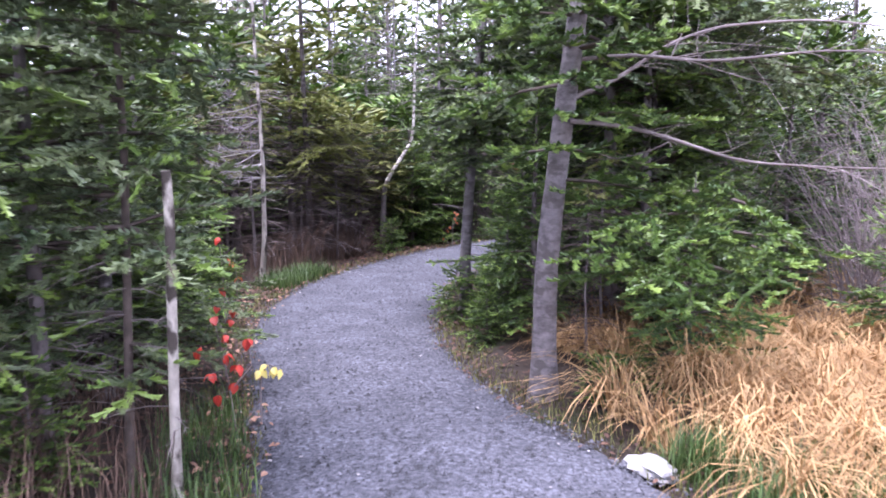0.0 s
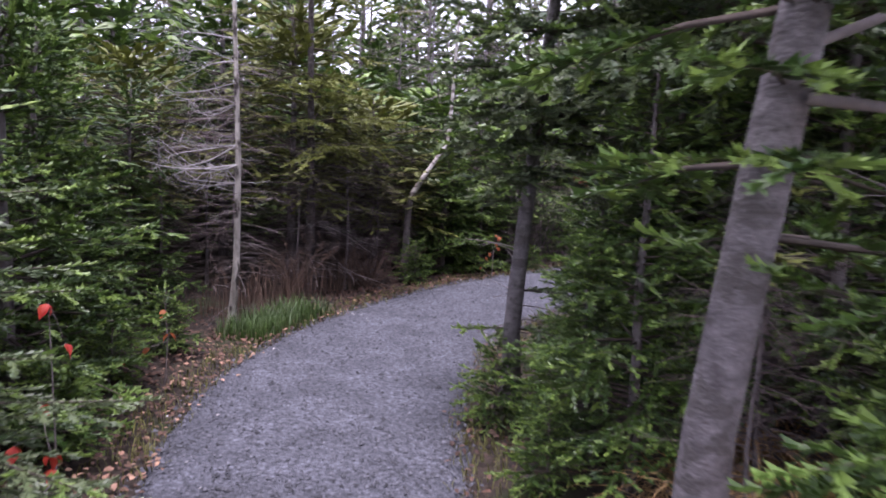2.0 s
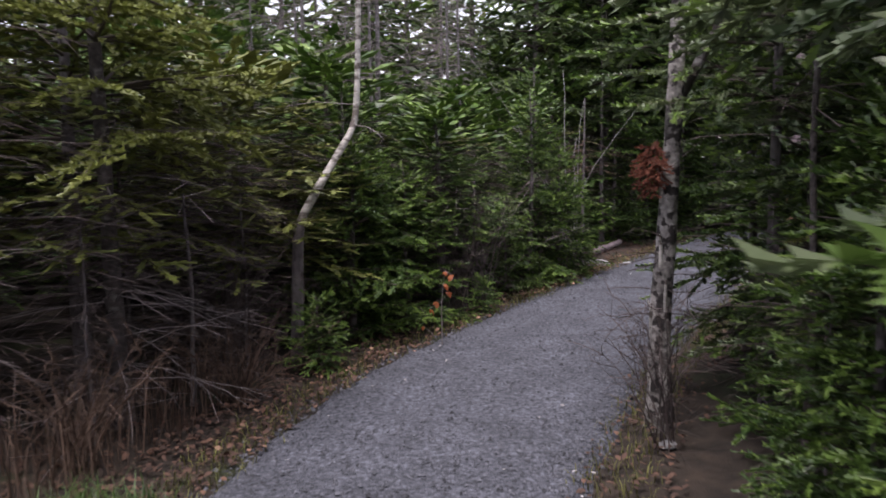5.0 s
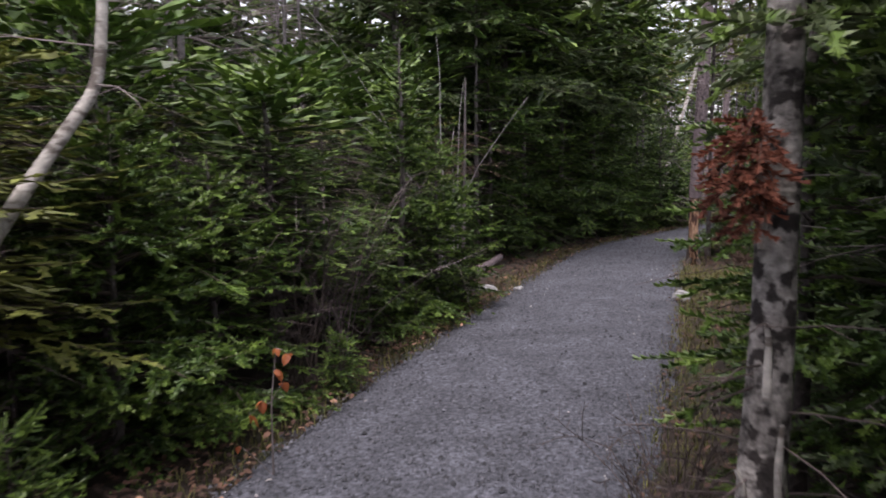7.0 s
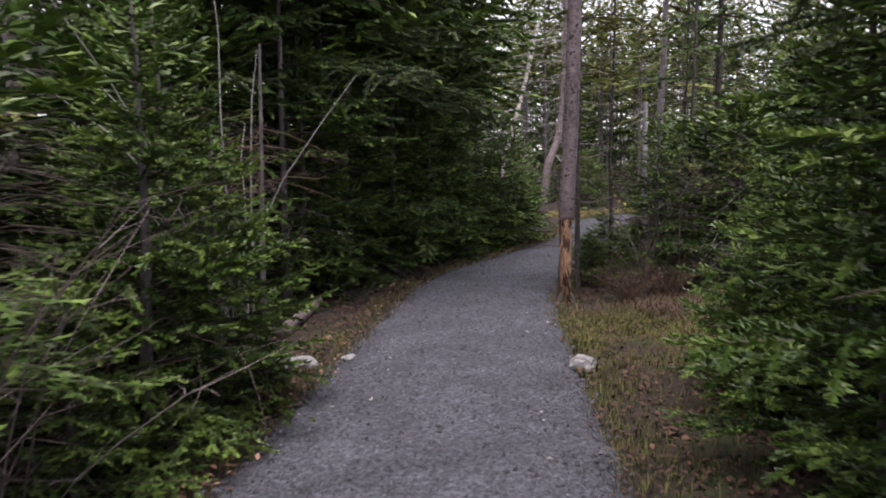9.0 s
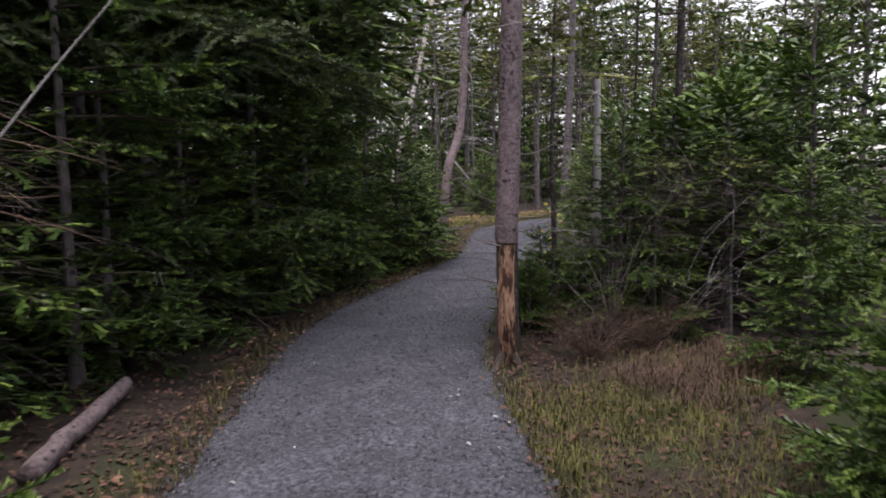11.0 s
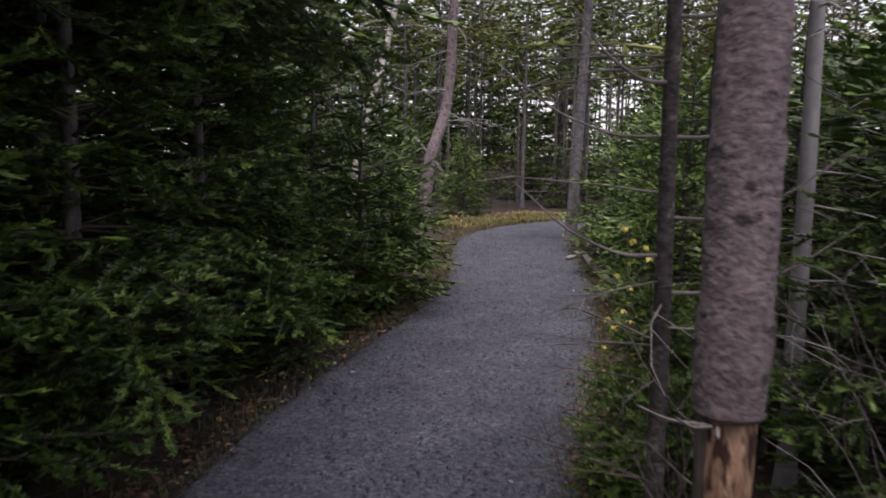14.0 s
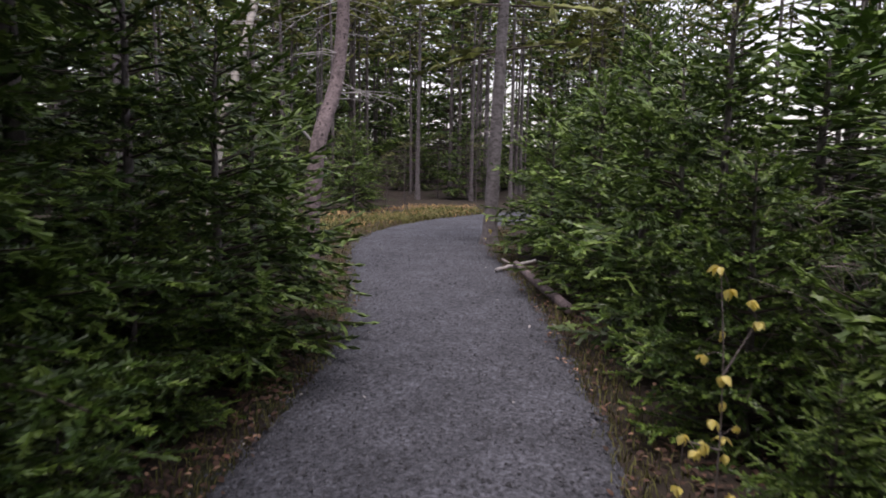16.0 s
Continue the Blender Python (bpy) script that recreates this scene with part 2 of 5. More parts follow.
def bough(rng, L, step, seg, sag, rise):
    """Twigs of one flat fir bough along +x, and the wood that carries them."""
    P, D, T, Ln, wood = [], [], [], [], []
    ax = lambda s: np.array([L * s, 0.05 * L * math.sin(3 * s), L * (rise * s - sag * s * s + 0.12 * s ** 4)])
    main = np.array([ax(s) for s in np.linspace(0, 1, 4 if step < 0.14 else 2)])
    wood.append((main, 0.012 * L + 0.004, 0.0025))
    s, side = 0.16, 1
    marks = []
    while s < 0.97:
        marks.append((s, side))
        s += step / L * rng.uniform(0.7, 1.3) * (1.0 if s > 0.3 else 1.5)
        side = -side
    def twig(p, d, l, tip):
        P.append(p), D.append(d), Ln.append(l), T.append(tip)
    m = max(2, int(L * 0.75 / seg))
    for i in range(m):
        a, b = ax(0.25 + 0.75 * i / m), ax(0.25 + 0.75 * (i + 1) / m)
        twig(a, unit(b - a), np.linalg.norm(b - a) * 1.05, i >= m - 2)
    twig(ax(1), unit(ax(1) - ax(0.93)), seg, True)
    for s, side in marks:
        o = ax(s)
        l = (0.48 * L * (1 - s) ** 0.75 * min(1, 0.35 + s / 0.4) + 0.05) * rng.uniform(0.7, 1.2)
        a = radians(rng.uniform(42, 66)) * side
        d = unit(np.array([math.cos(a), math.sin(a), rng.normal(-0.05, 0.14)]))
        droop = rng.uniform(0.05, 0.3)
        q = lambda u: o + d * l * u + np.array([0, 0, -droop * l * u * u])
        n = max(1, int(l / seg))
        for i in range(n):
            p0, p1 = q(i / n), q((i + 1) / n)
            e = unit(p1 - p0)
            twig(p0, e, np.linalg.norm(p1 - p0) * 1.05, i == n - 1)
            if n > 1:
                for sd in (1, -1):
                    if rng.random() < 0.85:
                        b = radians(rng.uniform(35, 60)) * sd
                        c, sn = math.cos(b), math.sin(b)
                        f = unit(np.array([e[0] * c - e[1] * sn, e[0] * sn + e[1] * c, e[2] + rng.normal(-0.08, 0.16)]))
                        twig(p0, f, seg * rng.uniform(0.6, 1.15) * (1 - 0.4 * i / n), rng.random() < 0.75)
    return np.array(P), np.array(D), np.array(Ln), np.array(T), wood


def place(a, o, yaw, pitch=0.0, roll=0.0, shift=True):
    c, s = math.cos(yaw), math.sin(yaw)
    cp, sp = math.cos(pitch), math.sin(pitch)
    cr, sr = math.cos(roll), math.sin(roll)
    m = np.array([[c, -s, 0], [s, c, 0], [0, 0, 1]]) @ np.array([[cp, 0, -sp], [0, 1, 0], [sp, 0, cp]]) @ np.array([[1, 0, 0], [0, cr, -sr], [0, sr, cr]])
    return a @ m.T + (o if shift else 0)


class Crown:
    """Gathers boughs into one mesh of needles and one of branch wood."""

    def __init__(self, rng, step, seg, sides, r, teeth, width):
        self.rng, self.step, self.seg, self.shape = rng, step, seg, (sides, r, teeth, width)
        self.a, self.wood = [], Tubes()

    def bough(self, o, yaw, pitch, L, sag=0.3, rise=0.12, bare=0.0):
        rng = self.rng
        P, D, Ln, T, wood = bough(rng, L, self.step, self.seg, sag, rise)
        if bare:
            keep = P[:, 0] > bare * L
            P, D, Ln, T = P[keep], D[keep], Ln[keep], T[keep]
        roll = rng.normal(0, 0.2)
        o = np.asarray(o, float)
        U = unit(np.array([0, 0, 1.0]) - D * D[:, 2:3])
        self.a.append((place(P, o, yaw, pitch, roll), place(D, o, yaw, pitch, roll, False), place(U, o, yaw, pitch, roll, False), Ln, T))
        for pts, r0, r1 in wood:
            self.wood.add(place(pts, o, yaw, pitch, roll), np.linspace(r0, r1, len(pts)), 3)

    def meshes(self, mats, tip=0.5):
        P, D, U, L, T = (np.concatenate(x) for x in zip(*self.a))
        v, k = shoots(P, D, U, L, *self.shape, self.rng)
        f = np.arange(v.size // 3).reshape(-1, 3)
        young = T & (self.rng.random(len(T)) < tip)
        s = np.repeat(young.astype(int), k)
        return mesh_of("crown", v, f, mats, s), self.wood.mesh("branches", LIMB)


def dead_twigs(tubes, rng, z0, z1, n, reach, r=0.006, p=None, droop=0.25, forks=3, thin=1.0):
    """Bare side branches off a trunk between two heights."""
    for _ in range(n):
        z = rng.uniform(z0, z1)
        o = np.array([np.interp(z, p[:, 2], p[:, 0]), np.interp(z, p[:, 2], p[:, 1]), z]) if p is not None else np.array([0, 0, z])
        a, l = rng.uniform(0, 2 * np.pi), reach * rng.uniform(0.35, 1.1)
        d = np.array([math.cos(a), math.sin(a), rng.normal(0.05, 0.18)])
        t = np.linspace(0, 1, 6)[:, None]
        side = np.array([-d[1], d[0], 0]) * rng.normal(0, 0.15)
        pts = o + d * l * t + side * l * t ** 2 + np.array([0, 0, -droop * l]) * t ** 2 * rng.uniform(0.2, 1.3) + rng.normal(0, 0.008, (6, 3)) * t
        tubes.add(pts[[0, 2, 4, 5]], np.linspace(r, r * 0.25, 4) * thin, 3)
        for _ in range(forks):
            u = rng.uniform(0.25, 0.95)
            i = u * 5
            q = pts[int(i)] + (pts[min(5, int(i) + 1)] - pts[int(i)]) * (i % 1)
            b = a + rng.choice([-1, 1]) * rng.uniform(0.4, 1.0)
            l2 = l * rng.uniform(0.15, 0.45)
            e = np.array([math.cos(b), math.sin(b), rng.normal(-0.05, 0.25)])
            w = np.linspace(0, 1, 2)[:, None]
            tubes.add(q + e * l2 * w + np.array([0, 0, -0.15 * l2]) * w ** 2, np.linspace(r * 0.5, r * 0.2, 2) * thin, 3)


QUALITY = {"near": (0.095, 0.074, 3, 0.0095, 5, 0.025), "mid": (0.12, 0.1, 3, 0.015, 2, 0.032), "far": (0.32, 0.27, 3, 0.05, 2, 0.06)}


def conifer(name, label, seed, H, R, z0, quality, mats, bark, trunk_r=None, dead=0, tip=0.5, layers=0.24, lean=(0, 0), group="firs beside the path",
            dead_top=None, dead_reach=0.7, fill=1.0, twig=TWIG_DARK):
    """A fir: tapered trunk, whorls of boughs from z0 to the top, and bare dead branches under them."""
    rng = np.random.default_rng(seed)
    ob = thing(name, label, "tree", group)
    tb = Tubes()
    r = trunk_r or 0.012 * H + 0.012
    p = add_trunk(tb, H, r, rng, lean)
    part("trunk", tb.mesh("trunk", bark), ob)
    c = Crown(rng, *QUALITY[quality])
    high = Crown(rng, *QUALITY["mid" if quality == "near" else "far"])
    limit = 2.4 if quality == "near" else 3.6
    z = z0
    while z < H - 0.1:
        u = (z - z0) / (H - z0)
        n = max(3, int(round((9.5 - 3.5 * u) * fill)))
        a0 = rng.uniform(0, 7)
        for i in range(n):
            zz = z + rng.uniform(-0.1, 0.1)
            L = R * (1 - u) ** 0.75 * rng.uniform(0.65, 1.2) * min(1, 0.8 + 2.2 * u) + 0.15
            o = (np.interp(zz, p[:, 2], p[:, 0]), np.interp(zz, p[:, 2], p[:, 1]), zz)
            yaw = a0 + i * 2 * np.pi / n + rng.normal(0, 0.25)
            (c if zz < limit else high).bough(o, yaw, rng.normal(0.0 + 0.35 * u, 0.12), L, sag=rng.uniform(0.2, 0.5) * (1 - 0.6 * u), rise=rng.uniform(0.05, 0.3), bare=0.2 if L > 0.6 else 0.05)
        z += layers * rng.uniform(0.8, 1.2) * (1 - 0.3 * u)
    if c.a:
        crown, wood = c.meshes(mats, tip)
        part("crown", crown, ob)
        part("branchwork", wood, ob)
    if high.a:
        crown, wood = high.meshes(mats, tip)
        part("upper_crown", crown, ob)
        part("upper_branchwork", wood, ob)
    if dead:
        tw = Tubes()
        dead_twigs(tw, rng, 0.15, dead_top or z0 + 0.4, dead, dead_reach, p=p)
        part("deadwood", tw.mesh("deadwood", twig), ob)
    return ob


def at(x, y, turn=0.0, size=1.0, z=0.0, tall=1.0):
    return pose(x, y, z, 0, 0, turn) @ Matrix.Diagonal((size, size, size * tall, 1))


# ---- plan: the two edges of the gravel path ----
LEFT = [(-0.3, -4), (-0.45, 0), (-0.62, 2), (-0.83, 3.38), (-1.21, 4.75), (-1.52, 5.93), (-1.72, 7.1), (-1.75, 8.2), (-1.6, 9.3), (-1.3, 10.25), (-0.88, 11.4),
        (-0.28, 12.55), (0.4, 13.45), (1.2, 14.5), (2.0, 15.5), (3.05, 16.8), (4.4, 18.4), (5.6, 19.85), (6.6, 20.75), (7.74, 21.55), (8.8, 22.15),
        (10.2, 23.0), (11.8, 24.25), (13.6, 26.1), (15.4, 27.6), (17.6, 28.5), (20.5, 28.6), (26, 27.5)]
RIGHT = [(2.2, -4), (2.0, 0), (1.5, 2), (1.02, 3.3), (0.4, 4.5), (0.06, 5.5), (-0.1, 6.5), (-0.1, 7.6), (0.03, 9.0), (0.4, 10.1), (0.8, 10.75),
         (1.5, 11.95), (2.2, 12.8), (3.0, 13.8), (3.8, 14.85), (4.4, 15.65), (5.2, 16.7), (5.95, 17.75), (6.6, 18.5), (7.3, 19.15), (8.2, 19.8),
         (9.9, 20.8), (11.45, 21.9), (12.9, 23.0), (14.45, 24.3), (16.15, 25.75), (17.8, 26.7), (19.4, 26.9), (22, 26.2), (26, 25.5)]


def resample(line, n):
    a = np.array(line, float)
    # smooth by two rounds of corner cutting
    for _ in range(2):
        a = np.concatenate([a[:1], np.stack([0.75 * a[:-1] + 0.25 * a[1:], 0.25 * a[:-1] + 0.75 * a[1:]], 1).reshape(-1, 2), a[-1:]])
    d = np.concatenate([[0], np.cumsum(np.linalg.norm(np.diff(a, axis=0), axis=1))])
    s = np.linspace(0, d[-1], n)
    return np.stack([np.interp(s, d, a[:, 0]), np.interp(s, d, a[:, 1])], 1)


EDGE_L, EDGE_R = resample(LEFT, 420), resample(RIGHT, 420)
MIDDLE = np.array([(l + EDGE_R[np.argmin(((EDGE_R - l) ** 2).sum(1))]) / 2 for l in EDGE_L])


def on_path(x, y, margin=0.0):
    p = np.stack([np.atleast_1d(x), np.atleast_1d(y)], 1)
    dl, dr = np.linalg.norm(p[:, None] - EDGE_L[None], axis=2), np.linalg.norm(p[:, None] - EDGE_R[None], axis=2)
    i, j = dl.argmin(1), dr.argmin(1)
    t = np.gradient(EDGE_L, axis=0)[i]
    u = np.gradient(EDGE_R, axis=0)[j]
    a, b = p - EDGE_L[i], p - EDGE_R[j]
    right_of_left = unit(t)[:, 0] * a[:, 1] - unit(t)[:, 1] * a[:, 0] < margin
    left_of_right = unit(u)[:, 0] * b[:, 1] - unit(u)[:, 1] * b[:, 0] > -margin
    return right_of_left & left_of_right


def beside(n, rng, s0, s1, d0, d1, side):
    """Random places along one edge of the path, at a distance from it."""
    e = EDGE_L if side == "left" else EDGE_R
    i = rng.integers(int(s0 * 419), int(s1 * 419), n)
    t = unit(np.gradient(e, axis=0)[i])
    out = np.stack([-t[:, 1], t[:, 0]], 1) * (1 if side == "left" else -1)
    return e[i] + out * rng.uniform(d0, d1, n)[:, None] + rng.normal(0, 0.03, (n, 2))


# ---- ground and path ----
def ground():
    rng = np.random.default_rng(1)
    xs = np.concatenate([[-3000, -600, -150, -60], np.linspace(-30, 60, 211), [90, 200, 700, 3000]])
    ys = np.concatenate([[-3000, -600, -150, -50], np.linspace(-20, 60, 191), [90, 200, 700, 3000]])
    X, Y = np.meshgrid(xs, ys)
    Z = np.array([noise.noise((x * 0.9, y * 0.9, 0)) * 0.05 + noise.noise((x * 3.1, y * 3.1, 4)) * 0.018 for x, y in zip(X.ravel(), Y.ravel())])
    near = np.zeros(len(Z), bool)
    box = (np.abs(X.ravel() - 10) < 20) & (np.abs(Y.ravel() - 14) < 22)
    near[box] = on_path(X.ravel()[box], Y.ravel()[box], 0.25)
    Z = np.where(near, -0.05, Z - 0.005)
    n, m = X.shape[1], X.shape[0]
    i = (np.arange(m - 1)[:, None] * n + np.arange(n - 1)[None]).ravel()
    f = np.stack([i, i + 1, i + n + 1, i + n], 1)
    ob = new("ground", mesh_of("ground", np.stack([X.ravel(), Y.ravel(), Z], 1), f, SOIL, smooth=True))
    tagged(ob, "dark brown forest floor of needles, moss and litter", "ground", kind="structure")


def path_bed():
    rows, cols = 1000, 26
    l, r = resample(LEFT, rows), resample(RIGHT, rows)
    # pair each left point with the nearest right one, in order
    j = np.maximum.accumulate(np.array([np.argmin(((r - p) ** 2).sum(1)) for p in l]))
    j = np.convolve(np.pad(j, 12, mode="edge"), np.ones(25) / 25, "valid")
    idx = np.arange(rows)
    rr = np.stack([np.interp(j, idx, r[:, 0]), np.interp(j, idx, r[:, 1])], 1)
    wob = lambda s, o: np.array([noise.noise((k * 0.11, o, s)) * 0.07 + noise.noise((k * 0.45, o, s)) * 0.03 for k in range(rows)])
    u = np.linspace(0, 1, cols)
    w = unit(rr - l)
    l2, r2 = l - w * (0.05 + wob(0, 1))[:, None], rr + w * (0.05 + wob(3, 2))[:, None]
    P = l2[:, None] * (1 - u[None, :, None]) + r2[:, None] * u[None, :, None]
    z = 0.012 * (1 - (2 * u - 1) ** 2)[None] + np.zeros((rows, cols))
    z += np.array([[noise.noise((x * 2.2, y * 2.2, 9)) * 0.008 + noise.noise((x * 9, y * 9, 2)) * 0.004 for x, y in row] for row in P])
    z[:, 0] = z[:, -1] = -0.06
    z[:, 1] -= 0.012
    z[:, -2] -= 0.012
    i = (np.arange(rows - 1)[:, None] * cols + np.arange(cols - 1)[None]).ravel()
    f = np.stack([i, i + 1, i + cols + 1, i + cols], 1)
    ob = new("path", mesh_of("path", np.concatenate([P.reshape(-1, 2), z.reshape(-1, 1)], 1), f, GRAVEL, smooth=True))
    tagged(ob, "winding footpath of packed grey crushed gravel", "path", kind="structure")


def chips():
    """Loose crushed stone over the path."""
    rng = np.random.default_rng(5)
    n = 80000
    i = rng.integers(30, 330, n)
    a = rng.random(n)
    side = rng.random(n) < 0.5
    a = np.where(side, a ** 2.2, 1 - a ** 2.2)
    l = EDGE_L[i]
    r = np.array([EDGE_R[np.argmin(((EDGE_R - p) ** 2).sum(1))] for p in EDGE_L])[i]
    xy = l * (1 - a)[:, None] + r * a[:, None] + rng.normal(0, 0.05, (n, 2))
    s = rng.gamma(2.5, 0.0026, n).clip(0.002, 0.02)
    v0 = np.array([[1, 0, 0], [-0.5, 0.87, 0], [-0.5, -0.87, 0], [0, 0, 0.8]])
    ang = rng.uniform(0, 6.3, n)
    c, sn = np.cos(ang), np.sin(ang)
    sc = rng.uniform(0.6, 1.4, (n, 1, 3)) * s[:, None, None]
    v = v0[None] * sc
    v = np.stack([v[..., 0] * c[:, None] - v[..., 1] * sn[:, None], v[..., 0] * sn[:, None] + v[..., 1] * c[:, None], v[..., 2]], -1)
    v += np.concatenate([xy, np.full((n, 1), 0.007) + 0.01 * (1 - (2 * a - 1) ** 2)[:, None]], 1)[:, None]
    k = np.arange(n)[:, None] * 4
    f = np.concatenate([k + np.array([[0, 1, 3]]), k + np.array([[1, 2, 3]]), k + np.array([[2, 0, 3]])])
    ob = new("gravel", mesh_of("gravel", v, f, CHIP))
    tagged(ob, "loose grey gravel chips scattered over the path", "gravel", kind="stuff")


ground()
path_bed()
chips()


# ---- firs and spruces ----
GREEN, BLUE, OLIVE = [NEEDLE, NEEDLE_TIP], [NEEDLE_BLUE, NEEDLE_TIP], [NEEDLE_OLIVE, NEEDLE_OLIVE]
MODELS = {
    "fir_a": dict(label="dense young fir with dark green needled boughs to the ground", seed=11, H=3.6, R=0.95, z0=0.18, quality="near", mats=GREEN, bark=BARK_FIR, dead=14, tip=0.35),
    "fir_b": dict(label="bushy young fir with bright green tips beside the path", seed=12, H=3.2, R=0.85, z0=0.12, quality="near", mats=GREEN, bark=BARK_FIR, tip=0.6, dead=8),
    "fir_c": dict(label="young fir with bluish green drooping boughs", seed=13, H=3.9, R=1.1, z0=0.7, quality="near", mats=BLUE, bark=BARK_GREY, dead=30, tip=0.45),
    "fir_d": dict(label="fir with dark green boughs above a bare shaded stem", seed=24, H=4.0, R=1.1, z0=0.55, quality="near", mats=GREEN, bark=BARK_FIR, dead=70, tip=0.5, dead_reach=0.8),
    "fir_m": dict(label="tall dark green fir in the thicket", seed=14, layers=0.26, H=4.7, R=1.25, z0=0.35, quality="mid", mats=GREEN, bark=BARK_FIR, dead=30, tip=0.4),
    "fir_n": dict(label="tall fir with sparse dark green boughs", seed=15, layers=0.26, H=5.2, R=1.3, z0=0.9, quality="mid", mats=GREEN, bark=BARK_FIR, dead=50, tip=0.45, dead_reach=0.9),
    "spruce_o": dict(label="spruce with olive green boughs above bare dead lower branches", seed=16, H=4.6, R=1.35, z0=1.55, quality="mid", mats=OLIVE, bark=BARK_FIR,
                     dead=110, dead_reach=1.1, dead_top=2.0),
    "spruce_p": dict(label="spruce with green boughs above a tangle of dead twigs", seed=17, H=4.9, R=1.2, z0=1.7, quality="mid", mats=GREEN, bark=BARK_FIR,
                     dead=130, dead_reach=1.0, dead_top=2.2),
    "thicket": dict(label="dead spruce standing as a dark tangle of bare brown twigs", seed=26, H=3.2, R=0.3, z0=3.0, quality="mid", mats=OLIVE, bark=BARK_FIR, trunk_r=0.028,
                    dead=150, dead_reach=1.0, dead_top=3.0),
    "grey_stem": dict(label="dead spruce with a pale grey stem and fine bare branches", seed=27, H=8.0, R=0.3, z0=7.7, quality="far", mats=OLIVE, bark=BARK_GREY, trunk_r=0.05,
                      dead=190, dead_reach=1.1, dead_top=7.6, twig=TWIG, group="woods behind"),
    # added fir: its boughs, mostly above view, darken the plants below
    "shade_fir": dict(label="added fir with a bare stem and spreading overhead boughs that cast shade", seed=28, H=5.6, R=1.5, z0=2.0, quality="near", mats=BLUE, bark=BARK_FIR, trunk_r=0.06, dead=50, tip=0.25,
                     layers=0.3, dead_reach=0.8, dead_top=2.2),
    "small_fir": dict(label="small fir sapling with spreading green boughs", seed=18, H=1.15, R=0.5, z0=0.08, quality="near", mats=GREEN, bark=BARK_FIR, trunk_r=0.014, tip=0.75, layers=0.15),
    "bush": dict(label="low bushy fir with dense green boughs reaching the ground", seed=22, H=2.3, R=1.0, z0=0.08, quality="near", mats=GREEN, bark=BARK_FIR, tip=0.7, dead=10, layers=0.21),
    "bush_m": dict(label="bushy green fir lining the far stretch of the path", seed=25, H=2.3, R=1.0, z0=0.08, quality="mid", mats=GREEN, bark=BARK_FIR, tip=0.7, dead=10, layers=0.21),
    "far_fir": dict(label="distant fir standing in the woods", seed=19, H=6.6, R=1.9, z0=0.2, layers=0.5, quality="far", mats=GREEN, bark=BARK_FIR, group="woods behind", dead=20),
    "far_trunk": dict(label="tall bare-stemmed spruce with a high crown", seed=20, H=12.0, R=1.4, z0=6.2, quality="far", mats=GREEN, bark=BARK_GREY, trunk_r=0.085, fill=0.6, layers=0.5,
                      dead=26, dead_reach=0.55, dead_top=6.5, group="woods behind"),
    "far_trunk_b": dict(label="thin bare-stemmed spruce with a high crown", seed=21, H=10.0, R=1.1, z0=5.2, quality="far", mats=OLIVE, bark=BARK_FIR, trunk_r=0.05, fill=0.6, layers=0.5,
                        dead=24, dead_reach=0.5, dead_top=5.5, group="woods behind", lean=(0.02, 0.01)),
}
KIND = {"fir_a": "fir_tree", "fir_b": "fir_tree", "fir_c": "fir_tree", "fir_d": "fir_tree", "fir_m": "fir_tree", "fir_n": "fir_tree", "spruce_o": "spruce_tree", "spruce_p": "spruce_tree",
        "small_fir": "fir_sapling", "thicket": "dead_spruce", "shade_fir": "fir_tree", "grey_stem": "dead_spruce", "bush": "fir_tree", "bush_m": "fir_tree", "far_fir": "fir_tree", "far_trunk": "spruce_tree", "far_trunk_b": "spruce_tree"}
# added to block the sky; the crown stays above the view
MODELS["shade_canopy"] = dict(label="added tall spruce with a bare stem and a broad unseen crown that casts shade", seed=23, H=11.0, R=2.6, z0=4.3, quality="far", mats=GREEN, bark=BARK_FIR, trunk_r=0.08,
                        dead=30, dead_reach=0.6, dead_top=4.2, layers=0.34)
KIND["shade_canopy"] = "spruce_tree"
MADE = {}
LOWERED = ("fir_a", "fir_b", "fir_c", "fir_d", "fir_m", "fir_n", "spruce_o", "spruce_p")
plant_rng = random.Random(7)


def plant(model, x, y, size=1.0, turn=None, tall=1.0):
    """A conifer of one of the models; those close to the path are lowered to let light onto their boughs, except where
    it should stay dark, those behind them taller.
    """
    if model in LOWERED and not (2.0 < x < 9.8 and y > 16.8 + 0.85 * (x - 2.6)) and not (0.2 < x < 2.6 and 5.5 < y < 11.5):
        q = np.array([x, y])
        d = min(np.linalg.norm(EDGE_L - q, axis=1).min(), np.linalg.norm(EDGE_R - q, axis=1).min())
        tall = min(1.0, max(0.75 if model[:6] == "spruce" else 0.5, (2.35 + 0.5 * d) / (MODELS[model]["H"] * size)))
    m = at(x, y, plant_rng.uniform(0, 360) if turn is None else turn, size, 0.0, tall)
    if model not in MADE:
        MADE[model] = conifer(KIND[model], **MODELS[model])
        MADE[model].matrix_basis = m
        return MADE[model]
    return copy_thing(MADE[model], m)


